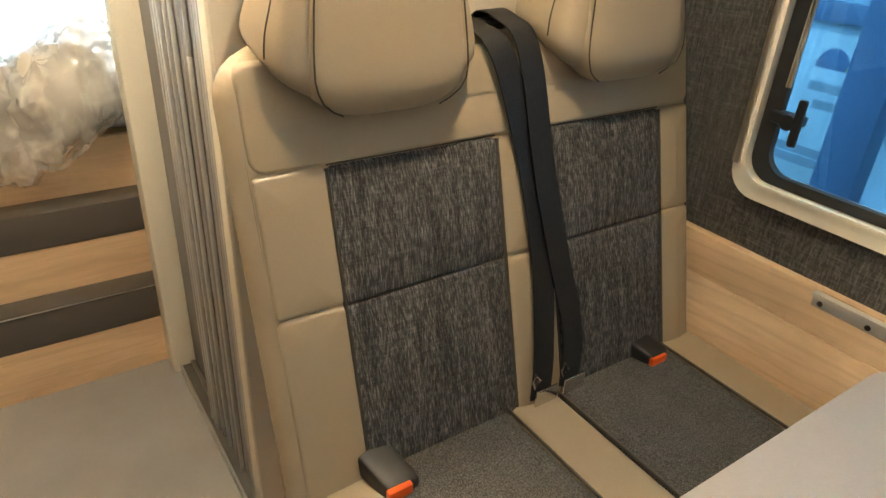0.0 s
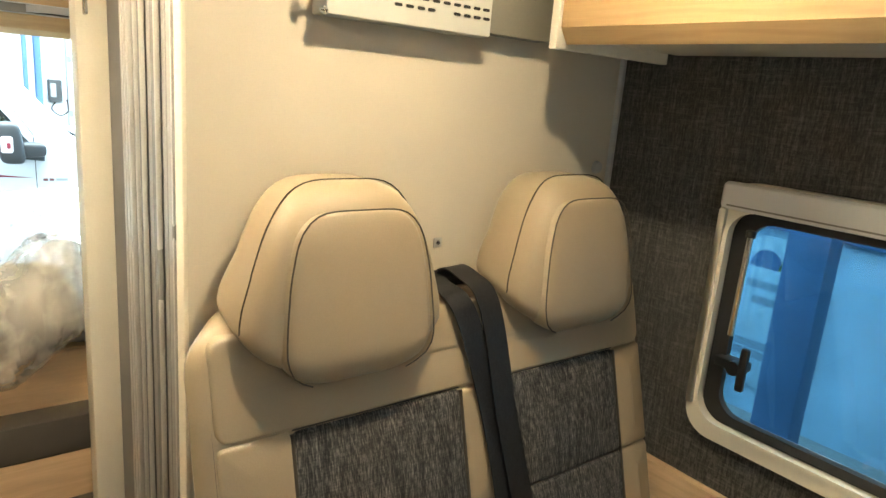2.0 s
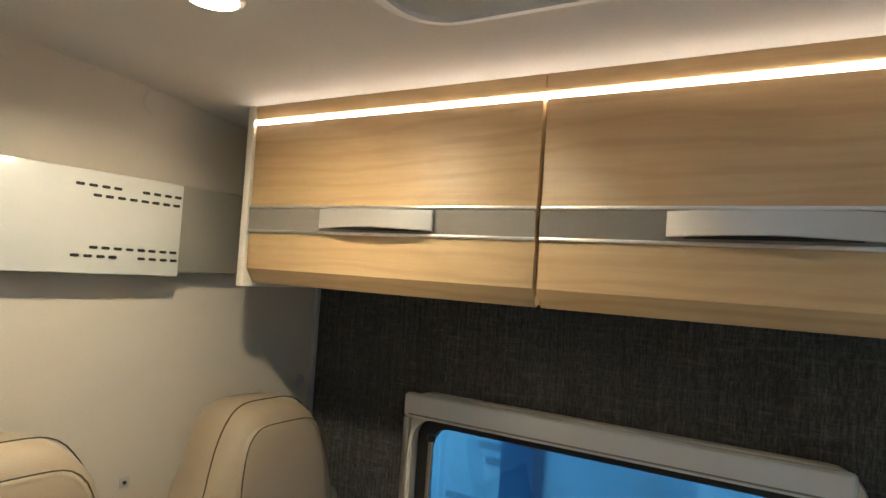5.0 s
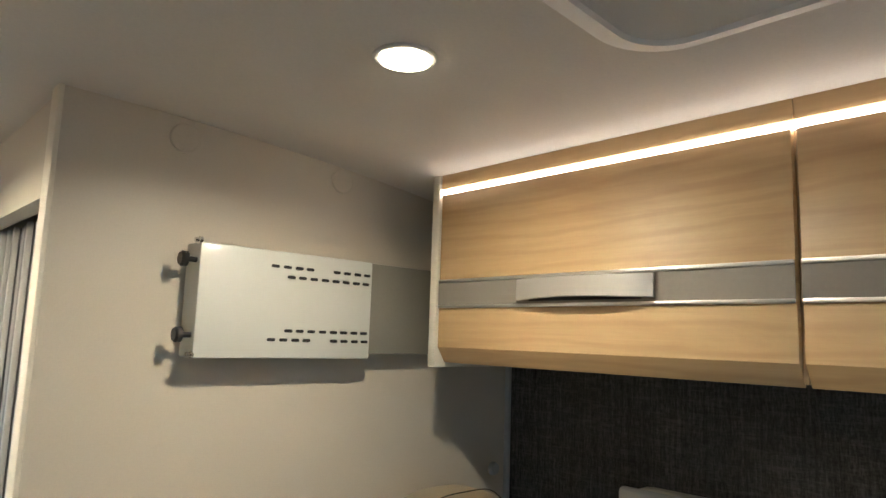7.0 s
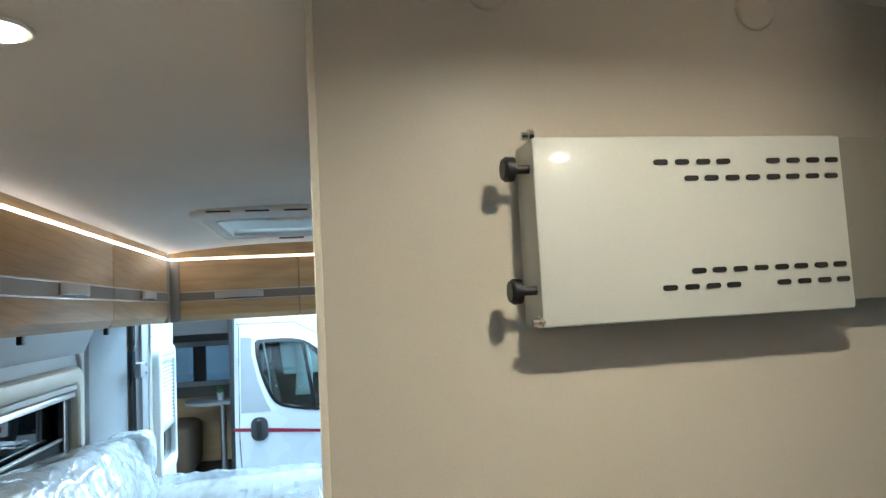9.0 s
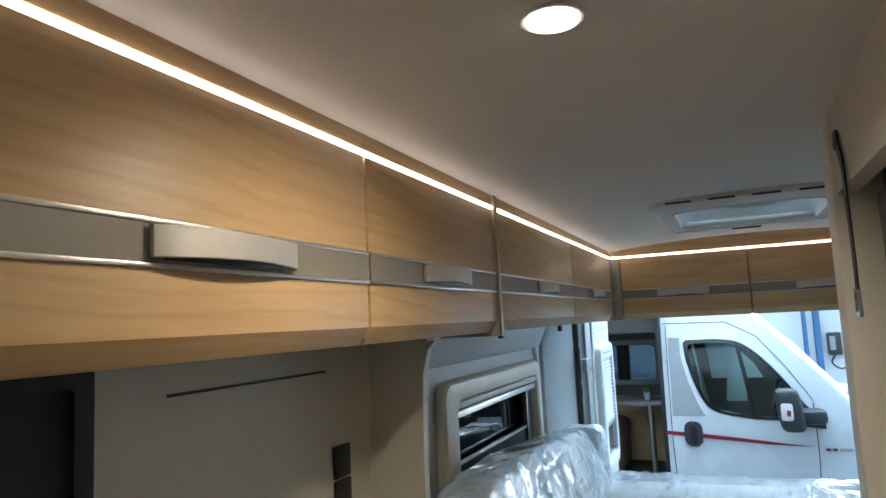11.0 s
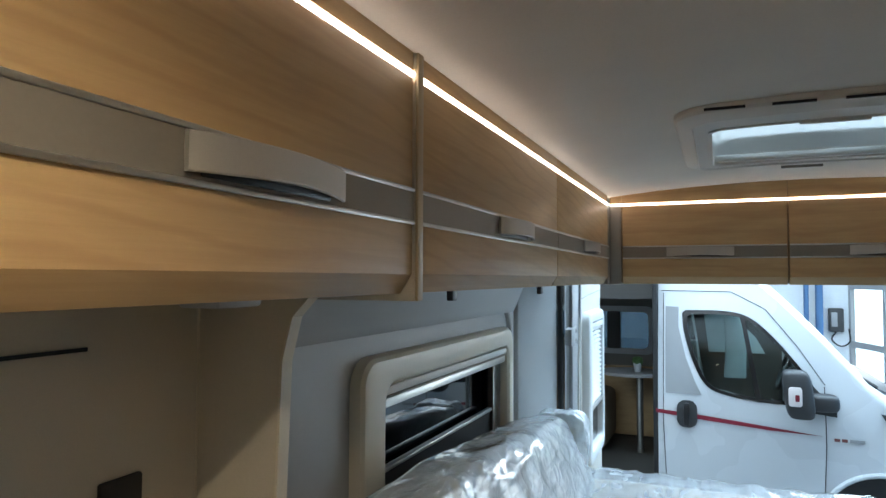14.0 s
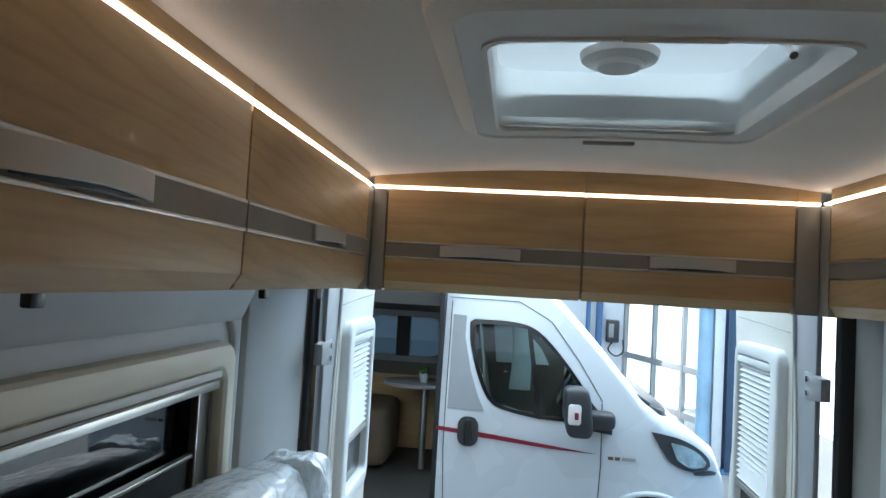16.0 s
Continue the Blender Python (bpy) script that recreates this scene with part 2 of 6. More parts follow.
M_ORANGE = plain("orange_button", (0.75, 0.10, 0.015), 0.35)
M_RAIL = plain("pale_rail_metal", (0.55, 0.53, 0.50), 0.36, metal=0.35, grain=500, relief=0.05)
M_DOORRAIL = plain("dull_door_rail", (0.58, 0.57, 0.55), 0.30, metal=0.5, grain=500, relief=0.05)
M_STEEL = plain("chromed_steel", (0.7, 0.69, 0.67), 0.15, metal=1.0, relief=0.02)
M_BOX = plain("pale_grey_steel", (0.60, 0.60, 0.55), 0.40, grain=600, relief=0.06, coat=0.2)
M_PLATE = plain("taupe_steel_plate", (0.24, 0.225, 0.185), 0.42, relief=0.05)
M_FLOOR = plain("grey_vinyl", (0.31, 0.297, 0.29), 0.5, grain=300, vary=0.12)
M_STEPDARK = plain("dark_step_edging", (0.10, 0.09, 0.082), 0.5, grain=300)
M_SLAT = plain("grey_door_slat", (0.155, 0.155, 0.165), 0.38, grain=400)
M_SLATPALE = plain("pale_grey_door_slat", (0.30, 0.295, 0.29), 0.35, grain=400)
M_TABLE = plain("grey_table_laminate", (0.38, 0.365, 0.36), 0.4, relief=0.04)
M_MATTRESS = plain("pale_mattress_cloth", (0.62, 0.58, 0.52), 0.9, grain=300)
M_FILM = film("packing_film", 0.14, (0.86, 0.93, 0.98), (26.0, 9.0, 12.0))
M_WRAP = film("clear_mattress_film", 0.36, (0.60, 0.66, 0.72), (20.0, 1.6, 5.0))
M_BAG = film("clear_bag_film", 0.42, (0.80, 0.78, 0.75), (9.0, 9.0, 4.0))
M_LED = glow("led_diffuser", (1.0, 0.885, 0.81), LED)
M_SPOT = glow("spot_lens", (1.0, 0.86, 0.62), 22.0)
M_BLUEPANE = pane("tinted_acrylic", (0.33, 0.50, 0.575))
M_DARKPANE = pane("smoked_acrylic", (0.03, 0.04, 0.05), 0.12)
M_CARPANE = pane("car_glass", (0.50, 0.60, 0.58), 0.07)
M_VANPANE = pane("smoked_van_pane", (0.20, 0.27, 0.31), 0.10)
M_CLEAR = pane("clear_glass", (0.9, 0.95, 0.96))
M_DOME, nt_, p_ = material("frosted_dome")
dif_, trl_, mx_ = (nt_.nodes.new("ShaderNode" + n) for n in ("BsdfDiffuse", "BsdfTranslucent", "MixShader"))
dif_.inputs[0].default_value = trl_.inputs[0].default_value = (0.70, 0.71, 0.70, 1)
mx_.inputs[0].default_value = 0.40
nt_.links.new(dif_.outputs[0], mx_.inputs[1])
nt_.links.new(trl_.outputs[0], mx_.inputs[2])
nt_.links.new(mx_.outputs[0], nt_.nodes["Material Output"].inputs[0])
M_SCREENCLOTH, nt_, p_ = material("pale_screen_cloth")
dif_, trl_, mx_ = (nt_.nodes.new("ShaderNode" + n) for n in ("BsdfDiffuse", "BsdfTranslucent", "MixShader"))
dif_.inputs[0].default_value = trl_.inputs[0].default_value = (0.72, 0.82, 0.90, 1)
mx_.inputs[0].default_value = 0.7
nt_.links.new(dif_.outputs[0], mx_.inputs[1])
nt_.links.new(trl_.outputs[0], mx_.inputs[2])
nt_.links.new(mx_.outputs[0], nt_.nodes["Material Output"].inputs[0])
M_WHITEBODY = plain("white_car_paint", (0.62, 0.645, 0.67), 0.28, grain=900, relief=0.0, vary=0.012, stain=1.2, coat=0.6)
M_GREYPLASTIC = plain("dark_grey_car_plastic", (0.035, 0.037, 0.04), 0.5, relief=0.2)
M_BODYGREY = plain("grey_car_decal", (0.30, 0.31, 0.32), 0.4)
M_RED = plain("red_stripe", (0.22, 0.012, 0.03), 0.4)
M_HALLWALL = plain("white_hall_wall", (0.72, 0.75, 0.78), 0.7, grain=40)
M_HALLFLOOR = plain("grey_hall_floor", (0.22, 0.22, 0.22), 0.35, grain=20)
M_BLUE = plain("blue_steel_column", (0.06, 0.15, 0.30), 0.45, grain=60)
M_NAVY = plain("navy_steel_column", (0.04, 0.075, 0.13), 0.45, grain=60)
M_LIGHTBLUE = plain("pale_blue_banner", (0.26, 0.42, 0.56), 0.6, grain=20, vary=0.25, stain=1.6)
M_DAY = glow("bright_daylight", (0.86, 0.94, 1.0), 3.0)
M_TUBE = glow("hall_tube", (0.93, 0.97, 1.0), 14.0)
M_YELLOW = plain("yellow_green_print", (0.55, 0.62, 0.05), 0.5)
M_PRINT = plain("grey_blue_print", (0.17, 0.27, 0.37), 0.5)
M_BANNER = plain("pale_banner_sheet", (0.34, 0.50, 0.62), 0.6, grain=20, vary=0.15, stain=2.0)


# ---- building helpers ----
def thing(name, label, category, at=(0, 0, 0), group="", kind=""):
    ob = new(name)
    ob.empty_display_size = 0.05
    ob.location = at
    return tagged(ob, label, category, group, kind)


def world_of(ob):
    m = Matrix.Translation(ob.location)
    return world_of(ob.parent) @ ob.matrix_parent_inverse @ m if ob.parent else m


def part(name, bm, mat, parent=None, label="", smooth=True):
    bmesh.ops.recalc_face_normals(bm, faces=bm.faces)
    me = bpy.data.meshes.new(name)
    bm.to_mesh(me)
    bm.free()
    me.materials.append(mat)
    if smooth:
        me.polygons.foreach_set("use_smooth", [True] * len(me.polygons))
        me.set_sharp_from_angle(angle=radians(28))
    ob = new(name, me)
    if parent:
        ob.parent = parent
        ob.matrix_parent_inverse = world_of(parent).inverted()
    return tagged(ob, label)


def structure(name, bm, mat, label, category, parent=None, kind="structure"):
    ob = part(name, bm, mat, parent)
    return tagged(ob, label, category, kind=kind)


def join(*bms):
    out = bmesh.new()
    for b in bms:
        me = bpy.data.meshes.new("tmp")
        b.to_mesh(me)
        b.free()
        out.from_mesh(me)
        bpy.data.meshes.remove(me)
    return out


def box(x0, x1, y0, y1, z0, z1, bev=0.0, seg=2):
    bm = bmesh.new()
    bmesh.ops.create_cube(bm, size=1)
    x0, x1, y0, y1, z0, z1 = min(x0, x1), max(x0, x1), min(y0, y1), max(y0, y1), min(z0, z1), max(z0, z1)
    for v in bm.verts:
        v.co = (x0 + (v.co.x + 0.5) * (x1 - x0), y0 + (v.co.y + 0.5) * (y1 - y0), z0 + (v.co.z + 0.5) * (z1 - z0))
    if bev:
        bmesh.ops.bevel(bm, geom=bm.edges[:], offset=bev, segments=seg, affect="EDGES", profile=0.5)
    return bm


def prism(poly, a, b, place, bev=0.0):
    """A polygon in (u, v) drawn out from a to b; place(u, v, w) gives the point in the world."""
    bm = bmesh.new()
    lo = [bm.verts.new(place(u, v, a)) for u, v in poly]
    hi = [bm.verts.new(place(u, v, b)) for u, v in poly]
    n = len(poly)
    bm.faces.new(lo)
    bm.faces.new(hi)
    for i in range(n):
        bm.faces.new((lo[i], lo[(i + 1) % n], hi[(i + 1) % n], hi[i]))
    bmesh.ops.recalc_face_normals(bm, faces=bm.faces)
    if bev:
        bmesh.ops.bevel(bm, geom=[e for e in bm.edges if e.calc_face_angle(0) > 0.6], offset=bev, segments=2, affect="EDGES", profile=0.5)
    return bm


def rounded(u0, u1, v0, v1, r, n=6):
    pts = []
    for cu, cv, a0 in ((u1 - r, v1 - r, 0), (u0 + r, v1 - r, 90), (u0 + r, v0 + r, 180), (u1 - r, v0 + r, 270)):
        for i in range(n + 1):
            a = radians(a0 + 90 * i / n)
            pts.append((cu + r * math.cos(a), cv + r * math.sin(a)))
    return pts


def ring(outer, inner, a, b, place, lip=0.0):
    """A frame between two rounded outlines, from depth a to b; lip rounds its front edges."""
    bm = bmesh.new()
    n = len(outer)
    rows = [[bm.verts.new(place(u, v, d)) for u, v in pts] for pts, d in ((outer, a), (outer, b), (inner, b), (inner, a))]
    for r0, r1 in zip(rows, rows[1:] + rows[:1]):
        for i in range(n):
            bm.faces.new((r0[i], r0[(i + 1) % n], r1[(i + 1) % n], r1[i]))
    bmesh.ops.recalc_face_normals(bm, faces=bm.faces)
    if lip:
        rim = [e for r in (rows[1], rows[2]) for i in range(n) for e in [bm.edges.get((r[i], r[(i + 1) % n]))] if e]
        bmesh.ops.bevel(bm, geom=rim, offset=lip, segments=3, affect="EDGES", profile=0.5)
    return bm


def on_x(u, v, d):
    return (d, u, v)


def on_y(u, v, d):
    return (u, d, v)


def on_z(u, v, d):
    return (u, v, d)


def crowned(bm):
    """Bend a flat ceiling piece to the crown of the ceiling."""
    for x in np.linspace(-0.9, 0.95, 21):
        bmesh.ops.bisect_plane(bm, geom=bm.verts[:] + bm.edges[:] + bm.faces[:], plane_co=(x, 0, 0), plane_no=(1, 0, 0))
    for v in bm.verts:
        v.co.z += ceil_z(v.co.x) - CEIL
    return bm


def lathe(profile, centre, axis="z", n=24):
    bm = bmesh.new()
    rows = []
    for r, h in profile:
        row = []
        for i in range(n):
            a = 2 * math.pi * i / n
            p = {"z": (r * math.cos(a), r * math.sin(a), h), "x": (h, r * math.cos(a), r * math.sin(a)), "y": (r * math.cos(a), h, r * math.sin(a))}[axis]
            row.append(bm.verts.new(Vector(centre) + Vector(p)))
        rows.append(row)
    for r0, r1 in zip(rows, rows[1:]):
        for i in range(n):
            bm.faces.new((r0[i], r0[(i + 1) % n], r1[(i + 1) % n], r1[i]))
    for r in (rows[0], rows[-1]):
        bm.faces.new(r)
    bmesh.ops.remove_doubles(bm, verts=bm.verts, dist=1e-6)
    return bm


def tube(points, r, n=8, closed=False):
    bm = bmesh.new()
    pts = [Vector(p) for p in points]
    rows = []
    for i, p in enumerate(pts):
        a = pts[i - 1] if i or closed else p
        b = pts[(i + 1) % len(pts)] if i + 1 < len(pts) or closed else p
        t = (b - a).normalized()
        s = t.cross(Vector((0.31, 0.2, 0.93))).normalized()
        u = t.cross(s)
        rows.append([bm.verts.new(p + r * (math.cos(2 * math.pi * k / n) * s + math.sin(2 * math.pi * k / n) * u)) for k in range(n)])
    pairs = list(zip(rows, rows[1:])) + ([(rows[-1], rows[0])] if closed else [])
    for r0, r1 in pairs:
        for k in range(n):
            bm.faces.new((r0[k], r0[(k + 1) % n], r1[(k + 1) % n], r1[k]))
    if not closed:
        bm.faces.new(rows[0])
        bm.faces.new(rows[-1])
    return bm


def smoothed(points, steps=8):
    """A Catmull-Rom line through points."""
    pts = [Vector(p) for p in points]
    pts = [2 * pts[0] - pts[1]] + pts + [2 * pts[-1] - pts[-2]]
    out = []
    for i in range(1, len(pts) - 2):
        p0, p1, p2, p3 = pts[i - 1 : i + 3]
        for k in range(steps):
            t = k / steps
            out.append(0.5 * (2 * p1 + (p2 - p0) * t + (2 * p0 - 5 * p1 + 4 * p2 - p3) * t * t + (3 * p1 - p0 - 3 * p2 + p3) * t ** 3))
    return out + [pts[-2]]


def curve2(pts, steps=5):
    return [(p.x, p.y) for p in smoothed([(u, v, 0) for u, v in pts], steps)]


def ribbon(points, across, width, thick):
    """A strap along a line, with a given direction across."""
    bm = bmesh.new()
    pts = [Vector(p) for p in points]
    rows = []
    for i, p in enumerate(pts):
        t = (pts[min(i + 1, len(pts) - 1)] - pts[max(i - 1, 0)]).normalized()
        s = Vector(across(i / (len(pts) - 1)) if callable(across) else across).normalized()
        nrm = t.cross(s).normalized()
        s = nrm.cross(t)
        rows.append([bm.verts.new(p + a * width / 2 * s + b * thick / 2 * nrm) for a, b in ((-1, -1), (1, -1), (1, 1), (-1, 1))])
    for r0, r1 in zip(rows, rows[1:]):
        for k in range(4):
            bm.faces.new((r0[k], r0[(k + 1) % 4], r1[(k + 1) % 4], r1[k]))
    bm.faces.new(rows[0])
    bm.faces.new(rows[-1])
    return bm


def cushion(x0, x1, y0, y1, z0, z1, p=6.0, n=14, bend=None):
    """A soft block: a cube rounded by a p-norm; bend(point, u) may shape it, u in -1..1."""
    bm = bmesh.new()
    bmesh.ops.create_cube(bm, size=2)
    bmesh.ops.subdivide_edges(bm, edges=bm.edges[:], cuts=n, use_grid_fill=True)
    c = Vector(((x0 + x1) / 2, (y0 + y1) / 2, (z0 + z1) / 2))
    h = Vector((abs(x1 - x0) / 2, abs(y1 - y0) / 2, abs(z1 - z0) / 2))
    for v in bm.verts:
        # crowd the grid to the edges, so that the rounding is well drawn
        u = Vector([math.copysign(1 - (1 - abs(w)) ** 1.6, w) for w in v.co])
        k = (abs(u.x) ** p + abs(u.y) ** p + abs(u.z) ** p) ** (1 / p)
        u = u / k
        q = c + Vector((u.x * h.x, u.y * h.y, u.z * h.z))
        v.co = bend(q, u) if bend else q
    return bm


# ---- the van: floor, walls, ceiling ----
structure("floor", box(-1.06, RWALL + 0.05, -1.6, 4.05, -0.06, 0.0), M_FLOOR, "dark grey vinyl floor of the camper van", "floor")
# ceiling with two hatch openings
FH = (-0.27, 0.48, -0.36, 0.385)      # front hatch frame
FO = (-0.14, 0.352, -0.24, 0.327)     # front hatch opening
RH = (-0.285, 0.300, 2.525, 3.21)     # rear hatch frame
RO = (-0.214, 0.226, 2.66, 3.125)     # rear hatch opening
ceil = join(
    ring(rounded(LWALL - 0.05, RWALL + 0.05, -1.6, 1.5, 0.001), rounded(FO[0] - 0.008, FO[1] + 0.008, FO[2] - 0.008, FO[3] + 0.008, 0.03), CEIL, CEIL + 0.05, on_z),
    ring(rounded(-1.06, RWALL + 0.05, 1.5, 4.05, 0.001), rounded(RO[0] - 0.008, RO[1] + 0.008, RO[2] - 0.008, RO[3] + 0.008, 0.03), CEIL, CEIL + 0.05, on_z))
structure("ceiling", crowned(ceil), M_CEIL, "pale grey cloth-lined ceiling of the camper van", "ceiling")
# right side wall with its window
WO = (-0.085, 0.690, 0.918, 1.340)    # window opening (y, z)
structure("wall_right", ring(rounded(-1.6, 1.0, -0.06, CEIL, 0.001), rounded(*WO, 0.05), RWALL, RWALL + 0.05, on_x), M_WALLCLOTH, "side wall lined with dark grey woven cloth", "wall")
structure("wall_right_rear", box(0.90, 0.98, 1.88, 4.0, -0.06, CEIL), M_ABS, "grey-white plastic side wall by the bed", "wall")
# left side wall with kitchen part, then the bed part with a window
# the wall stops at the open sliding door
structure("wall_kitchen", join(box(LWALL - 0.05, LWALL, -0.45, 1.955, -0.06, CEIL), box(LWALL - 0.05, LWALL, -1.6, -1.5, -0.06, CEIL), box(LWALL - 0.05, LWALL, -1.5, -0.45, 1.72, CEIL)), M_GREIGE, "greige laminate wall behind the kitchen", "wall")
LO = (2.655, 3.68, 0.75, 1.345)      # rear side window opening (y, z)
structure("wall_left_rear", ring(rounded(1.975, 3.80, -0.06, CEIL, 0.001), rounded(*LO, 0.05), -1.055, -1.00, on_x), M_ABS, "grey-white plastic side wall by the bed", "wall")
# unseen wall added where the cab would be, to close the shell
structure("closing_wall_front", box(LWALL - 0.05, RWALL + 0.05, -1.66, -1.6, -0.06, CEIL), M_ABS, "unseen plain wall added to close the front of the van", "wall")
# partition behind the bench
structure("wall_partition", box(0.103, RWALL, PART, PART + 0.03, 0, CEIL + 0.03), M_CREAM, "cream laminate partition behind the bench", "wall")
structure("trim", box(0.096, 0.103, PART - 0.003, PART + 0.033, 0, CEIL + 0.03, 0.002), M_EDGE, "pale edging strip of the partition", "trim")
structure("trim", box(RWALL - 0.014, RWALL - 0.002, PART - 0.012, PART - 0.002, 0.79, CEIL - 0.002, 0.002), M_ABS, "thin grey corner strip", "trim")
# washroom box
structure("wall_washroom_rear", box(0.18, 0.95, 1.86, 1.88, 0, CEIL), M_CREAM, "cream laminate rear wall of the washroom", "wall")
structure("wall_washroom_lintel", box(0.105, 0.135, PART + 0.034, 1.82, 1.81, CEIL + 0.03), M_CREAM, "cream panel above the washroom door", "wall")
structure("wall_washroom_inner", box(0.80, 0.83, PART + 0.034, 1.858, 0, CEIL), M_SLAT, "dark inner wall of the washroom", "wall")
jamb = thing("door_jamb", "cream upright post beside the washroom door", "door frame", (0.14, 1.85, 0), kind="structure")
part("post", box(0.10, 0.178, 1.82, 1.90, 0, CEIL + 0.03, 0.004), M_JAMB, jamb)
# sunk washroom tray and door track
track = thing("door_track", "dark sliding door track with a pale metal edge", "door track", (0.15, 1.4, 0))
part("sill", box(0.125, 0.20, PART + 0.034, 1.82, 0.0, 0.022, 0.003), M_STEPDARK, track)
part("edge", box(0.118, 0.125, PART + 0.034, 1.82, 0.0, 0.026, 0.002), M_ALU, track, "pale metal edge")
part("rail", box(0.15, 0.165, PART + 0.034, 1.82, 0.022, 0.03, 0.002), M_ALU, track)
tray = thing("washroom_tray", "dark grey washroom floor tray", "shower tray", (0.5, 1.4, 0))
part("tray", box(0.20, 0.80, PART + 0.034, 1.858, 0.0, 0.012, 0.004), M_SLAT, tray)
part("drain", lathe([(0.0, 0.012), (0.03, 0.013), (0.032, 0.016), (0.02, 0.018), (0, 0.018)], (0.30, 1.2, 0)), M_STEEL, tray)

# folding washroom door, half gathered: upright slats and rails
fold = thing("folding_door", "dark grey folding washroom door with silver rails, half gathered", "door", (0.15, 1.3, 0.03))
spans = (1.040, 1.085, 1.13, 1.165, 1.20, 1.25, 1.30, 1.345, 1.40, 1.45)
for i, (a, b) in enumerate(zip(spans, spans[1:])):
    s = 0.003 if i % 2 else -0.003
    poly = [(a + 0.0015, 0.146 - s), (b - 0.0015, 0.146 + s), (b - 0.0015, 0.158 + s), (a + 0.0015, 0.158 - s)]
    part("slat", prism(poly, 0.032, 1.806, lambda u, v, w: (v, u, w), 0.001), M_SLATPALE if i in (2, 4, 5, 7) else M_SLAT, fold)
for y in (1.13, 1.20, 1.30, 1.40, 1.448):
    part("rail", box(0.137, 0.146, y - 0.004, y + 0.004, 0.032, 1.806, 0.002), M_DOORRAIL, fold, "silver metal rail")
part("lead_post", box(0.142, 0.172, 1.456, 1.535, 0.032, 1.806, 0.006), M_SLAT, fold)
for y in (1.478, 1.502, 1.530):
    part("lead_rail", box(0.132, 0.142, y - 0.006, y + 0.006, 0.032, 1.806, 0.002), M_DOORRAIL, fold, "silver metal rail")
part("leaf", box(0.165, 0.172, 1.538, 1.818, 0.032, 1.806, 0.002), M_SLAT, fold, "plain dark grey leaf")
strap = thing("strap", "dark hanging strap with a metal buckle on the door post", "strap", (0.10, 1.70, 1.6))
part("webbing", ribbon(smoothed([(0.1015, 1.74, 1.89), (0.1005, 1.70, 1.84), (0.0985, 1.68, 1.76), (0.099, 1.68, 1.68), (0.100, 1.69, 1.63)]), (0, 1, 0), 0.02, 0.003), M_BELT, strap)
part("buckle", ring(rounded(1.675, 1.707, 1.60, 1.645, 0.006), rounded(1.682, 1.70, 1.608, 1.637, 0.003), 0.097, 0.102, on_x), M_STEEL, strap)
part("anchor", box(0.098, 0.1045, 1.725, 1.755, 1.875, 1.905, 0.003), M_BLACK, strap)


# ---- spots and led strips ----
def spot_light(x, y, energy, spread=158):
    z = ceil_z(x)
    t = thing("ceiling_spot", "round recessed ceiling spot, switched on, warm white", "ceiling light", (x, y, z), group="ceiling spots")
    part("bezel", lathe([(0.029, 0.004), (0.037, 0.0), (0.037, -0.002), (0.034, -0.0035), (0.030, -0.003)], (x, y, z)), M_FRAMEG, t)
    part("lens", lathe([(0.0, -0.0015), (0.030, -0.002), (0.029, -0.005), (0.020, -0.0075), (0.010, -0.0085), (0, -0.009)], (x, y, z)), M_SPOT, t, "glowing lens")
    lamp("spot_lamp", "AREA", energy, (1.0, 0.86, 0.66), look((x, y, z - 0.0105), (x, y, 0)), size=(0.034, 0.034), spread=spread)


spot_light(0.340, 0.584, SPOT * 1.1)
spot_light(-0.233, 1.187, SPOT * 2.0)
# two more spots out of view, added to fill the bench and aisle
spot_light(-0.233, -0.20, SPOT * 1.0)
spot_light(0.340, -0.75, SPOT * 0.25)


def face_left(u, d, z):
    return (LEFT + d, u, z)


def face_right(u, d, z):
    return (RIGHT - d, u, z)


def face_rear(u, d, z):
    return (u, REAR - d, z)


def face_right_rear(u, d, z):
    return (0.635 - d, u, z)


def slab(f, u0, u1, d0, d1, z0, z1, bev=0.0):
    (xa, ya, za), (xb, yb, zb) = f(u0, d0, z0), f(u1, d1, z1)
    return box(xa, xb, ya, yb, za, zb, bev)


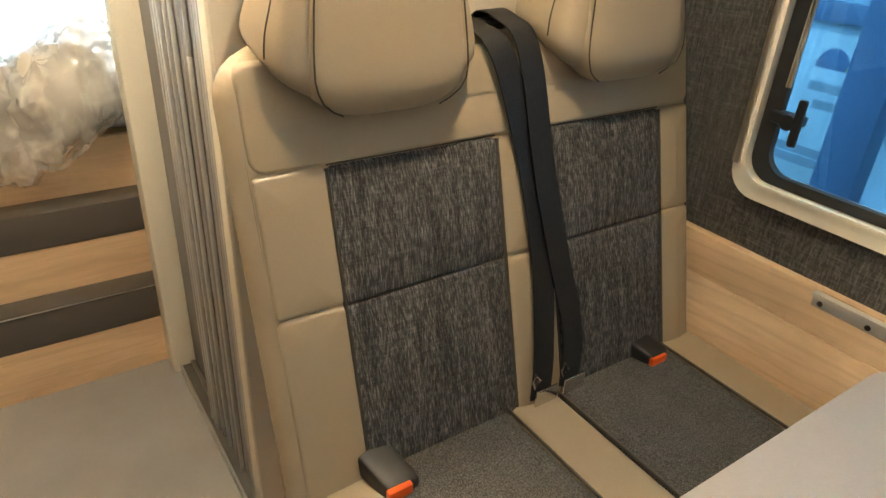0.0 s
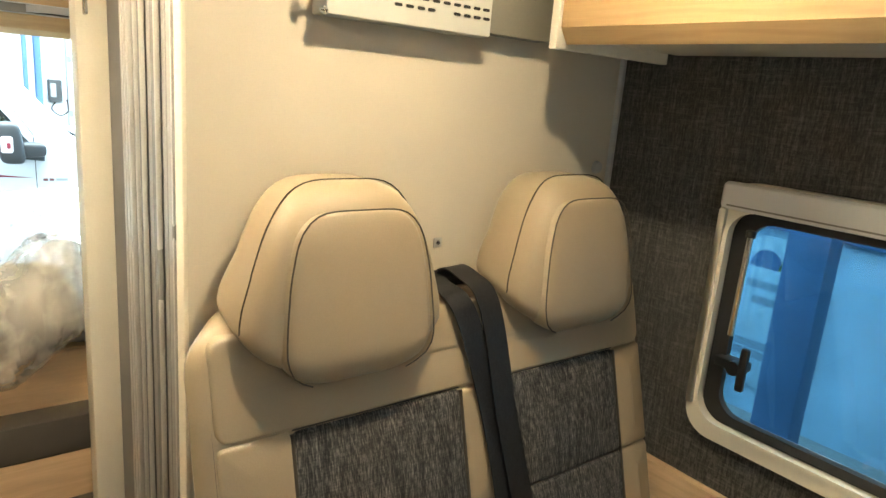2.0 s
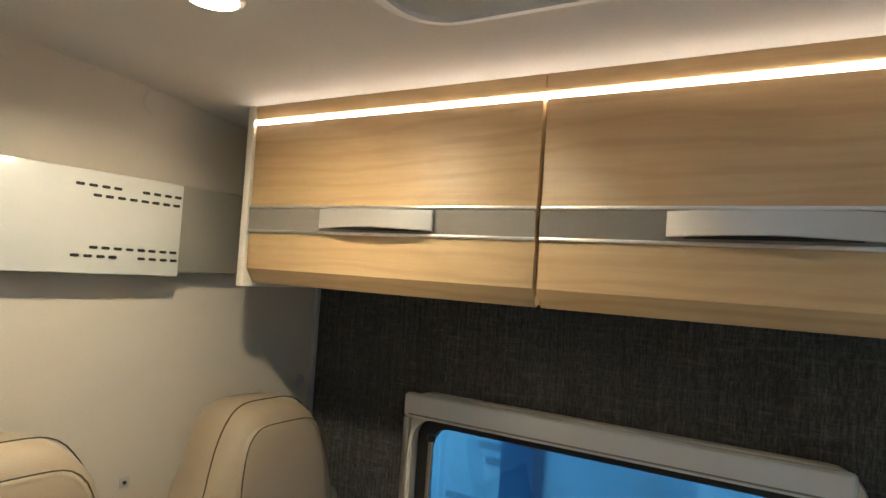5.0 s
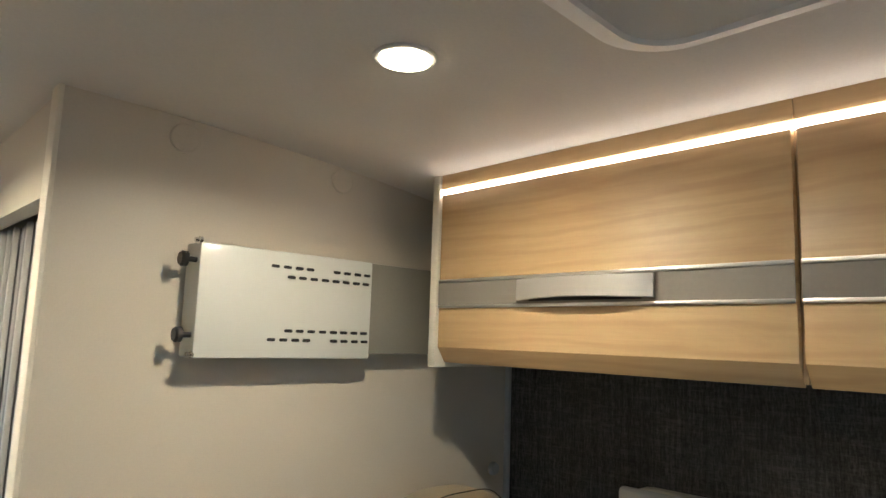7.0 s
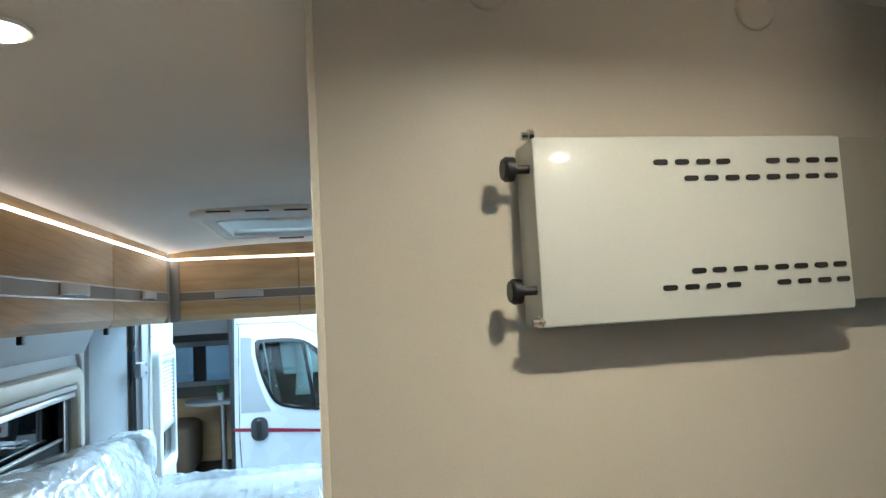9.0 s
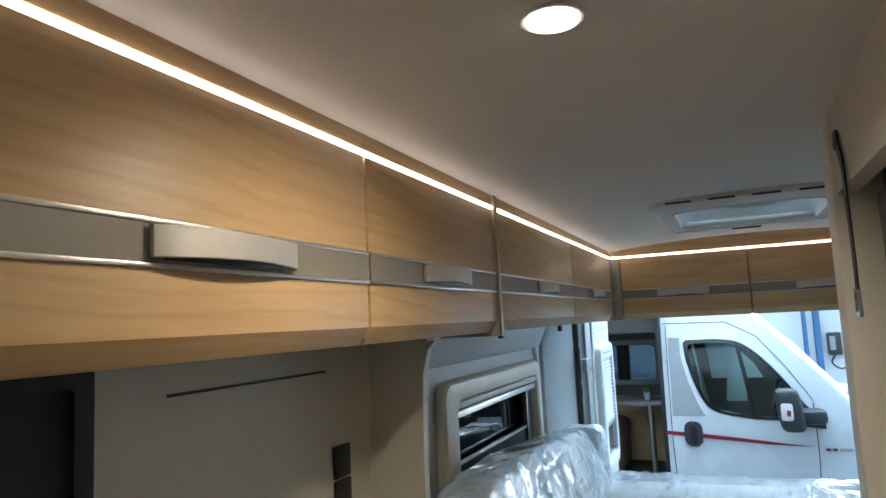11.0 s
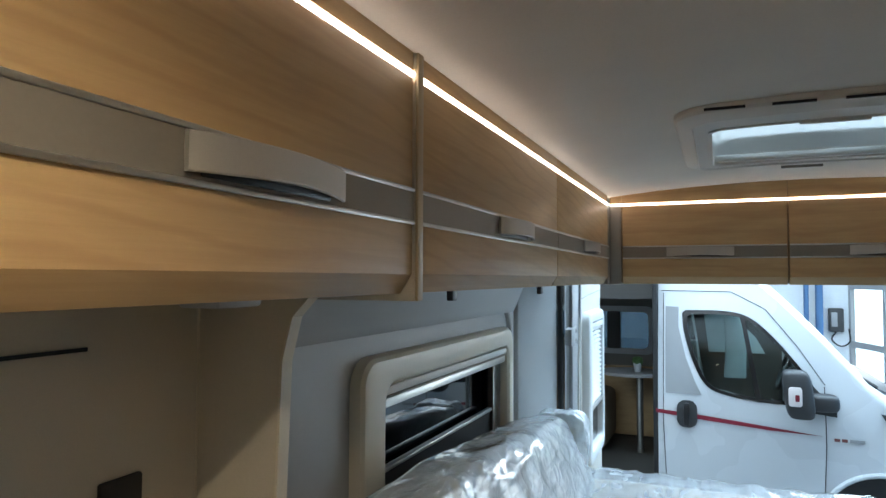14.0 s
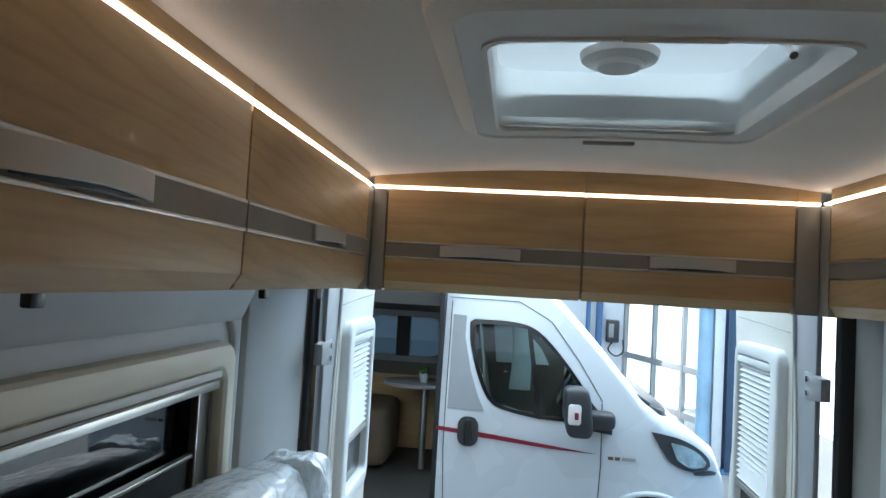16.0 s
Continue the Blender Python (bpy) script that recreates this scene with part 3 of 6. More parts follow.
def cupboard(f, u0, u1, deep, wood, handle=None, label=""):
    """Overhead cupboard: body, flap with band, two trims and a bowed handle."""
    c = f((u0 + u1) / 2, -deep / 2, 1.61)
    t = thing("overhead_cabinet", label or "light oak overhead cupboard with a taupe band, closed", "cabinet", c, group="overhead cupboards")
    part("body", slab(f, u0 + 0.001, u1 - 0.001, -0.020, -deep, 1.608, 1.935), M_GREIGE, t)
    prof = [(0, 1.8835), (0, 1.622), (-0.017, 1.596), (-0.019, 1.596), (-0.019, 1.8835)]
    door = part("door", prism(prof, u0 + 0.003, u1 - 0.003, lambda d, z, u: f(u, d, z), 0.0012), wood, t)
    part("valance", slab(f, u0 + 0.0005, u1 - 0.0005, -0.022, -0.0005, 1.8935, 1.968, 0.001), wood, t)
    part("stile", slab(f, u0 - 0.0028, u0 + 0.0028, -0.0195, -0.010, 1.600, 1.8825), M_STILE, t, "brown upright strip between the doors")
    part("band", slab(f, u0 + 0.0035, u1 - 0.0035, 0.0005, 0.0022, 1.692, 1.730), M_BAND, door, "taupe band")
    for z in (1.6895, 1.7325):
        part("trim", slab(f, u0 + 0.0035, u1 - 0.0035, 0.0005, 0.0042, z - 0.0026, z + 0.0026, 0.0012), M_ALU, door, "bright metal trim")
    if handle is not None:
        h, n = 0.112, 18
        bm = bmesh.new()
        rows = []
        for i in range(n + 1):
            bow = math.sin(math.pi * i / n)
            u, d = handle - h + 2 * h * i / n, 0.010 + 0.021 * bow ** 0.7
            low, back = 1.6965 + 0.0025 * bow ** 1.6, max(d - 0.0045, 0.0025)
            rows.append([bm.verts.new(f(u, dd, z)) for dd, z in ((d - 0.001, low), (d, low + 0.0012), (d, 1.7268), (d - 0.001, 1.728), (back, 1.728), (back, low))])
        for r0, r1 in zip(rows, rows[1:]):
            for k in range(6):
                bm.faces.new((r0[k], r0[(k + 1) % 6], r1[(k + 1) % 6], r1[k]))
        bm.faces.new(rows[0])
        bm.faces.new(rows[-1])
        part("handle", bm, M_SATIN, door, "satin silver bowed handle")
        # black plate: the shade behind the handle is put into its colour
        part("shade_plate", slab(f, handle - 0.092, handle + 0.092, 0.0022, 0.0045, 1.6955, 1.727, 0.001), M_BLACK, door, "black plate for the shade behind the handle")
        part("catch", slab(f, handle - 0.02, handle + 0.02, 0.0022, 0.016, 1.702, 1.716, 0.003), M_BLACK, door)
    return t


def led(f, u0, u1, cuts=()):
    t = thing("led_strip", "glowing warm white led strip above the cupboard doors", "light strip", f((u0 + u1) / 2, 0, 1.88), group="led strips")
    part("profile", slab(f, u0, u1, -0.018, -0.012, 1.8845, 1.8930), M_ALU, t)
    prof = [(-0.012, 1.8862), (-0.001, 1.8862), (0.0015, 1.8872), (0.002, 1.8892), (0.0015, 1.8912), (-0.001, 1.8922), (-0.012, 1.8922)]
    part("diffuser", prism(prof, u0, u1, lambda d, z, u: f(u, d, z)), M_LED, t, "glowing diffuser")


# left row
for y0, y1 in ((-0.45, 0.157), (0.157, 0.766), (0.766, 1.375), (1.375, 1.978)):
    cupboard(face_left, y0, y1, 0.34, M_OAKY, (y0 + y1) / 2, "light oak overhead cupboard above the kitchen, closed")
for y0, y1 in ((1.996, 2.831), (2.831, 3.655)):
    cupboard(face_left, y0, y1, 0.41, M_OAKY, (y0 + y1) / 2 + 0.03, "light oak overhead cupboard above the bed, closed")
led(face_left, -0.45, 1.978)
led(face_left, 1.996, 3.69)
divider = thing("cabinet_divider", "upright end panel with tan edging between two cupboards", "panel", (LEFT, 1.987, 1.59))
part("panel", slab(face_left, 1.979, 1.995, -0.33, 0.0015, 1.586, 1.955), M_GREIGE, divider)
part("edging", slab(face_left, 1.9785, 1.9955, 0.002, 0.007, 1.586, 1.918, 0.002), M_TANEDGE, divider, "tan edging strip")
# rear row
for x0, x1 in ((-0.535, 0.016), (0.016, 0.572)):
    cupboard(face_rear, x0, x1, 0.28, M_OAKX, (x0 + x1) / 2 - 0.005 if x0 < -0.1 else 0.307, "light oak overhead cupboard across the rear, closed")
led(face_rear, -0.575, 0.632)
for x0, x1 in ((-0.577, -0.537), (0.574, 0.633)):
    p = thing("corner_post", "taupe corner post between two rows of cupboards", "panel", ((x0 + x1) / 2, REAR, 1.59), group="corner posts")
    part("post", box(x0, x1, REAR - 0.002, REAR + 0.05, 1.593, 1.882, 0.003), M_POST, p)
    side = (-0.66, -0.5785) if x0 < 0 else (0.6345, 0.70)
    part("filler", box(*side, 3.656, REAR + 0.05, 1.593, 1.882, 0.002), M_POST, p)
    part("cap", box(x0 - 0.001, x1 + 0.001, REAR + 0.003, REAR + 0.05, 1.895, 1.968), M_OAKX, p, "oak cap above the light strip")
# right row by the bed
for y0, y1 in ((1.89, 2.75), (2.75, 3.655)):
    cupboard(face_right_rear, y0, y1, 0.26, M_OAKY, (y0 + y1) / 2 + 0.03, "light oak overhead cupboard above the bed, closed")
led(face_right_rear, 1.89, 3.69)
# right row above the bench
cupboard(face_right, 0.294, 0.868, 0.335, M_OAKY, 0.574, "light oak overhead cupboard above the bench window, closed")
cupboard(face_right, -0.28, 0.294, 0.335, M_OAKY, 0.009, "light oak overhead cupboard above the bench window, closed")
cupboard(face_right, -1.0, -0.28, 0.335, M_OAKY, -0.64, "light oak overhead cupboard above the bench window, closed")
led(face_right, -1.0, 0.868)
endp = thing("cabinet_end_panel", "cream end panel of the overhead cupboard", "panel", (0.8, 0.878, 1.59))
part("panel", slab(face_right, 0.869, 0.886, -0.31, 0.003, 1.588, 1.936, 0.002), M_EDGE, endp)

# ---- hatches ----
def hatch(fr, op, name, label):
    t = thing(name, label, "roof hatch", ((fr[0] + fr[1]) / 2, (fr[2] + fr[3]) / 2, CEIL - 0.03))
    fo, oo = rounded(*fr, 0.07, 8), rounded(*op, 0.03, 8)
    bm = bmesh.new()

    def inset(k, r):
        return rounded(fr[0] + k, fr[1] - k, fr[2] + k, fr[3] - k, r, 8)

    tiers = ((fo, CEIL), (fo, CEIL - 0.009), (inset(0.004, 0.068), CEIL - 0.015), (inset(0.014, 0.062), CEIL - 0.020), (inset(0.034, 0.05), CEIL - 0.027), (inset(0.036, 0.05), CEIL - 0.0225), (rounded(op[0] - 0.008, op[1] + 0.008, op[2] - 0.008, op[3] + 0.008, 0.032, 8), CEIL - 0.0215), (rounded(op[0] - 0.007, op[1] + 0.007, op[2] - 0.007, op[3] + 0.007, 0.032, 8), CEIL - 0.025), (oo, CEIL - 0.025), (oo, CEIL + 0.004))
    rows = [[bm.verts.new((u, v, z)) for u, v in pts] for pts, z in tiers]
    for r0, r1 in zip(rows, rows[1:]):
        n = len(r0)
        for i in range(n):
            bm.faces.new((r0[i], r0[(i + 1) % n], r1[(i + 1) % n], r1[i]))
    part("frame", crowned(bm), M_HATCH, t)
    return t


front = hatch(FH, FO, "roof_hatch", "grey plastic roof hatch with a pleated blind above the seats")
rear = hatch(RH, RO, "roof_hatch", "pale grey roof hatch with a clear frosted dome above the bed")
# clips and slots on the frames
for t, fr, op in ((front, FH, FO), (rear, RH, RO)):
    for i in range(4):
        x = fr[0] + 0.094 + 0.117 * i
        part("slot", box(x - 0.036, x + 0.036, fr[2] - 0.002, fr[2] + 0.003, CEIL - 0.010, CEIL - 0.005), M_BLACK, t)
    xm = (op[0] + op[1]) / 2
    part("catch", box(xm - 0.06, xm + 0.06, op[2] - 0.024, op[2] - 0.018, CEIL - 0.0262, CEIL - 0.020, 0.002), M_FRAMEG, t)
    part("blind_bar", box(op[0], op[1], op[3] - 0.016, op[3] - 0.001, CEIL - 0.014, CEIL + 0.004, 0.003), M_ALU, t, "aluminium blind bar")
    for y in (op[3] + 0.055,):
        part("catch", box(xm - 0.05, xm + 0.05, y, y + 0.012, CEIL - 0.029, CEIL - 0.022, 0.002), M_BAND, t)
for op, t in ((FO, front), (RO, rear)):
    bm = bmesh.new()
    rings = []
    for k, (g, z) in enumerate(((0.004, 0.002), (0.005, 0.075), (0.002, 0.098), (-0.03, 0.110), (-0.10, 0.114))):
        rings.append([bm.verts.new((u, v, CEIL + z)) for u, v in rounded(op[0] - g, op[1] + g, op[2] - g, op[3] + g, 0.05, 6)])
    for r0, r1 in zip(rings, rings[1:]):
        for i in range(len(r0)):
            bm.faces.new((r0[i], r0[(i + 1) % len(r0)], r1[(i + 1) % len(r0)], r1[i]))
    bm.faces.new(rings[-1])
    dome = part("dome", bm, M_DOME, t, "frosted acrylic dome")
    dome.visible_shadow = op is not FO
part("vent_cap", lathe([(0, 0), (0.070, 0), (0.066, -0.012), (0.042, -0.018), (0.038, -0.026), (0, -0.028)], (0.0, 3.045, CEIL + 0.104), n=28), M_HATCH, rear, "oval grey knob housing")
part("stay", tube([(0.20, 2.80, CEIL + 0.02), (0.205, 2.90, CEIL + 0.10)], 0.006), M_STEEL, rear)
# pleats and dark frame in the front hatch
for i in range(1, 11):
    x = FO[0] + 0.0447 * i
    part("pleat", box(x - 0.0012, x + 0.0012, FO[2] + 0.02, FO[3] - 0.02, CEIL + 0.008, CEIL + 0.011), M_BLACK, front)
part("screen", box(FO[0] + 0.004, FO[1] - 0.004, FO[2] + 0.004, FO[3] - 0.004, CEIL + 0.0112, CEIL + 0.0125), M_SCREENCLOTH, front, "pleated fly screen")
part("seal", ring(rounded(FO[0] + 0.001, FO[1] - 0.001, FO[2] + 0.001, FO[3] - 0.001, 0.03), rounded(FO[0] + 0.022, FO[1] - 0.016, FO[2] + 0.022, FO[3] - 0.022, 0.012), CEIL - 0.002, CEIL + 0.0075, on_z), M_BLACK, front, "black screen frame")
for y in (0.05, 0.14, 0.23, 0.29):
    part("clip", box(FO[1] - 0.020, FO[1] - 0.006, y, y + 0.018, CEIL - 0.006, CEIL - 0.0022, 0.001), M_HATCH, front)

# ---- things on the partition ----
cover = thing("wall_box", "pale grey slotted steel box with black knobs on the partition", "bracket box", (0.43, PART, 1.6))
part("case", box(0.283, 0.589, 0.950, PART - 0.001, 1.598, 1.762, 0.003), M_BOX, cover)
rows = ((1.738, (0.402, 0.423, 0.444, 0.464), (0.515, 0.536, 0.557, 0.577)), (1.723, (0.431, 0.451, 0.472, 0.493), (0.514, 0.534, 0.555, 0.575)), (1.640, (0.431, 0.451, 0.472, 0.493), (0.514, 0.534, 0.555, 0.575)), (1.626, (0.402, 0.423, 0.444, 0.464), (0.515, 0.536, 0.557, 0.577)))
for z, a, b in rows:
    for x in a + b:
        part("slot", prism(rounded(x - 0.0072, x + 0.0068, z - 0.0024, z + 0.0024, 0.0023, 3), 0.9488, 0.9496, on_y), M_BLACK, cover)
for z in (1.736, 1.630):
    part("knob", lathe([(0, 0), (0.004, 0), (0.004, -0.014), (0.0108, -0.016), (0.0112, -0.023), (0.009, -0.026), (0, -0.026)], (0.285, 0.962, z), "x", 16), M_BLACK, cover, "black screw knob")
for z in (1.764, 1.603):
    part("bolt", lathe([(0, -0.005), (0.0035, -0.005), (0.0035, 0), (0.006, 0.001), (0.006, 0.005), (0, 0.005)], (0.281, 0.956, z), "x", 10), M_STEEL, cover)
plate = thing("wall_plate", "taupe flat steel plate beside the slotted box", "plate", (0.67, PART, 1.6))
part("plate", box(0.5905, 0.745, 0.964, PART - 0.001, 1.606, 1.763, 0.002), M_PLATE, plate)
for x, z in ((0.266, 1.918), (0.549, 1.906)):
    c = thing("cover_cap", "round cream cover cap on the partition", "cap", (x, PART, z), group="cover caps")
    part("cap", lathe([(0, 0), (0.022, 0), (0.022, -0.003), (0.020, -0.0045), (0, -0.005)], (x, PART, z), "y", 24), M_CREAM, c)
scr = thing("screw_plate", "small steel plate with a screw on the partition", "fixing", (0.549, PART, 1.233))
part("plate", box(0.540, 0.558, PART - 0.003, PART - 0.0005, 1.224, 1.242, 0.001), M_RAIL, scr)
part("screw", lathe([(0, 0), (0.0035, 0), (0.003, -0.003), (0, -0.003)], (0.549, PART - 0.003, 1.233), "y", 10), M_BLACK, scr)
eye = thing("cable_outlet", "small grey cable outlet in the corner", "outlet", (0.965, PART, 1.36))
part("cap", lathe([(0, 0), (0.014, 0), (0.012, -0.008), (0, -0.01)], (0.965, PART, 1.37), "y", 16), M_ABS, eye)

# ---- bench window on the right ----
win = thing("window_1", "camper window with cream rounded frame, roller blind and tinted pane", "window", (RWALL, 0.3, 0.9), kind="structure")
part("outer_frame", ring(rounded(-0.105, 0.711, 0.885, 1.388, 0.055), rounded(*WO, 0.05), RWALL - 0.022, RWALL - 0.001, on_x, 0.0), M_FRAME, win)
part("blind_case", box(RWALL - 0.042, RWALL - 0.0225, -0.09, 0.706, 1.336, 1.387, 0.010, 3), M_FRAMEG, win, "grey roller blind case")
part("case_groove", box(RWALL - 0.0432, RWALL - 0.0415, -0.06, 0.69, 1.343, 1.346), M_BAND, win)
part("side_rail", box(RWALL - 0.034, RWALL - 0.0225, 0.694, 0.709, 0.945, 1.336, 0.004), M_ALU, win, "aluminium side rail")
part("side_rail", box(RWALL - 0.034, RWALL - 0.0225, -0.103, -0.083, 0.945, 1.332, 0.004), M_ALU, win, "aluminium side rail")
part("inner_lip", ring(rounded(WO[0] - 0.004, WO[1] + 0.004, WO[2] - 0.004, WO[3] + 0.004, 0.054), rounded(WO[0] + 0.004, WO[1] - 0.004, WO[2] + 0.004, WO[3] - 0.004, 0.048), RWALL - 0.030, RWALL - 0.0225, on_x), M_FRAME, win)
part("seal", ring(rounded(WO[0] + 0.001, WO[1] - 0.001, WO[2] + 0.001, WO[3] - 0.001, 0.049), rounded(WO[0] + 0.030, WO[1] - 0.032, WO[2] + 0.020, WO[3] - 0.022, 0.045), RWALL - 0.004, RWALL + 0.012, on_x), M_RUBBER, win, "black rubber seal")
pn = part("pane", prism(rounded(WO[0] + 0.02, WO[1] - 0.02, WO[2] + 0.02, WO[3] - 0.02, 0.04), RWALL + 0.013, RWALL + 0.017, on_x), M_BLUEPANE, win, "tinted acrylic pane")
pn.visible_shadow = False
part("stay", tube([(RWALL - 0.012, 0.650, 1.30), (RWALL - 0.014, 0.652, 1.10)], 0.0055), M_STEEL, win, "steel window stay")
part("stay_end", lathe([(0, 0), (0.009, 0), (0.009, 0.012), (0, 0.014)], (RWALL - 0.012, 0.650, 1.29)), M_BLACK, win)
latch = part("latch", box(RWALL - 0.022, RWALL + 0.012, 0.612, 0.672, 1.035, 1.055, 0.005), M_BLACK, win, "black window latch")
part("lever", box(RWALL - 0.034, RWALL - 0.022, 0.602, 0.618, 1.005, 1.09, 0.005), M_BLACK, latch)
part("pivot", lathe([(0, 0), (0.014, 0), (0.014, -0.014), (0, -0.016)], (RWALL - 0.018, 0.627, 1.045), "x", 14), M_BLACK, latch)

# oak dado and table rail below the window
dado = thing("side_panel", "light oak panel along the wall beside the bench", "panel", (0.975, 0.2, 0.5))
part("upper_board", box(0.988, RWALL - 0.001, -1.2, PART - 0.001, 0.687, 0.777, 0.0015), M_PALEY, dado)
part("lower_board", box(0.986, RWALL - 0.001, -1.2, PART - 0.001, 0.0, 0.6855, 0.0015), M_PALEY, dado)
rail = thing("table_rail", "aluminium table rail screwed to the side panel", "rail", (0.955, 0.1, 0.77))
part("rail", prism([(0.987, 0.745), (0.983, 0.745), (0.980, 0.753), (0.980, 0.765), (0.971, 0.768), (0.971, 0.775), (0.987, 0.775)], -0.35, 0.485, lambda u, v, w: (u, w, v)), M_RAIL, rail)
for y in (0.47, 0.385, 0.30):
    part("screw", lathe([(0, 0), (0.006, 0), (0.005, -0.003), (0, -0.003)], (0.9815, y, 0.755), "x", 10), M_BLACK, rail)
table = thing("dinette_table", "pale grey laminate table fixed beside the bench", "table", (0.6, 0.0, 0.0))
part("tabletop", prism(rounded(0.33, 0.968, -0.40, 0.333, 0.06), 0.70, 0.722, on_z, 0.004), M_TABLE, table)
part("leg", lathe([(0, 0.0), (0.06, 0.0), (0.06, 0.01), (0.022, 0.02), (0.022, 0.69), (0.05, 0.70), (0, 0.70)], (0.50, -0.05, 0.0), "z", 20), M_ALU, table)


# ---- the bench ----
def lean(y, z):
    return y - 0.08 + 0.28 * (z - 0.57)


bench = thing("bench_seat", "two-place bench in beige leather with grey tweed panels", "bench", (0.5, 0.7, 0.0))
part("base", box(0.13, 0.985, 0.36, 0.90, 0.0, 0.42, 0.004), M_OAKX, bench, "oak bench box")
part("end_panel", prism(rounded(0.34, 0.80, 0.0, 0.56, 0.03), 0.095, 0.115, on_x, 0.002), M_OAKY, bench, "oak end panel")
# backrest: a leather shell with padded fields let into its front
def pad(x0, x1, z0, z1, r, yf, yb, edge, bulge=0.0, shape=None):
    """A padded field with a rounded outline, soft edges and a slightly domed face."""
    bm = bmesh.new()
    half = min(x1 - x0, z1 - z0) / 2
    tiers = [(0.0, yb), (0.0, yf + edge)] + [(edge * (1 - math.cos(radians(a))), yf + edge * (1 - math.sin(radians(a)))) for a in (18, 36, 54, 72, 90)]
    tiers += [(edge + (half - edge) * k, yf - bulge * (1 - (1 - k) ** 2)) for k in (0.15, 0.35, 0.6, 0.9)]
    rows = []
    for k, y in tiers:
        ring_pts = rounded(x0 + k, x1 - k, z0 + k, z1 - k, max(r - k, 0.004), 6)
        dense = [(ua + (ub - ua) * t, va + (vb - va) * t) for (ua, va), (ub, vb) in zip(ring_pts, ring_pts[1:] + ring_pts[:1]) for t in (0.0, 0.25, 0.5, 0.75)]
        rows.append([bm.verts.new((u, y, v)) for u, v in dense])
    for r0, r1 in zip(rows, rows[1:]):
        for i in range(len(r0)):
            bm.faces.new((r0[i], r0[(i + 1) % len(r0)], r1[(i + 1) % len(r0)], r1[i]))
    bm.faces.new(rows[0])
    bm.faces.new(rows[-1])
    for v in bm.verts:
        q = shape(v.co) if shape else v.co
        v.co = (q.x, lean(q.y, q.z), q.z)
    return bm


def narrowed(q):
    """The shell draws in towards its back."""
    k = max(0.0, (q.y - 0.80) / 0.105)
    return Vector((q.x + (0.052 if q.x < 0.5 else -0.02) * k, q.y, q.z - 0.012 * k * (q.z > 1.1)))


part("back_shell", pad(0.058, 0.972, 0.46, 1.180, 0.062, 0.776, 0.905, 0.030, 0.0, narrowed), M_LEATHER, bench)
SEATS = ((0.188, 0.486, 0.084), (0.592, 0.876, 0.958))
for k, (xa, xb, xo) in enumerate(SEATS):
    # tweed panels: lower and upper
    part("lower_panel", pad(xa, xb, 0.52, 0.8345, 0.010, 0.771, 0.80, 0.009, 0.010), M_TWEED, bench, "grey tweed panel")
    part("upper_panel", pad(xa, xb, 0.8345, 1.0315, 0.010, 0.771, 0.80, 0.009, 0.008), M_TWEED, bench, "grey tweed panel")
    # leather beside the panels
    x0, x1 = (xo, xa) if xo < xa else (xb, xo)
    part("lower_bolster", pad(x0, x1, 0.52, 0.836, 0.010, 0.7705, 0.80, 0.007, 0.005), M_LEATHER, bench)
    part("upper_bolster", pad(x0, x1, 0.8375, 1.0315, 0.008, 0.7705, 0.80, 0.007, 0.005), M_LEATHER, bench)
    # dark piping beside the tweed; dark tubes in its folds draw the groove's shade
    part("fold", tube([(x, lean(0.7775, 0.8345), 0.8345) for x in np.linspace(xa + 0.004, xb - 0.004, 8)], 0.0034, 6), M_SEAM, bench, "dark tube for the shade in the groove")
    part("fold", tube([(x, lean(0.7780, 1.032), 1.032) for x in np.linspace(xa + 0.002, xb - 0.002, 8)], 0.0030, 6), M_SEAM, bench, "dark tube for the shade in the groove")
    for xs in (xa, xb):
        part("piping", tube([(xs, lean(0.7745, z), z) for z in np.linspace(0.54, 1.028, 14)], 0.0036, 6), M_SEAM, bench, "dark piping")


def scooped(q):
    """The shoulder dips under each headrest."""
    if q.z < 1.06 or q.y > 0.80:
        return q
    d = max(max(0.0, 1 - ((q.x - c) / 0.135) ** 4) for c in (0.279, 0.746))
    return Vector((q.x, q.y + 0.016 * d * min(1, (q.z - 1.06) / 0.04), q.z))


part("shoulder", pad(0.084, 0.958, 1.033, 1.170, 0.022, 0.7715, 0.80, 0.007, 0.003, scooped), M_LEATHER, bench)
part("middle_bolster", pad(0.486, 0.592, 0.52, 0.835, 0.012, 0.767, 0.80, 0.012, 0.005), M_LEATHER, bench)
part("middle_bolster", pad(0.486, 0.592, 0.840, 1.030, 0.010, 0.768, 0.80, 0.010, 0.005), M_LEATHER, bench)
for s in (0, 1):
    xs, xc, xt = ((0.083, 0.098, 0.15), (0.959, 0.944, 0.90))[s]
    stitch = smoothed([(xs, lean(0.782, 0.57), 0.57), (xs, lean(0.779, 0.82), 0.82), (xs, lean(0.779, 1.10), 1.10), (xc, lean(0.781, 1.150), 1.150), (xt, lean(0.786, 1.168), 1.168)])
    part("seam", tube(stitch, 0.0018, 6), M_SEAM, bench, "dark seam")
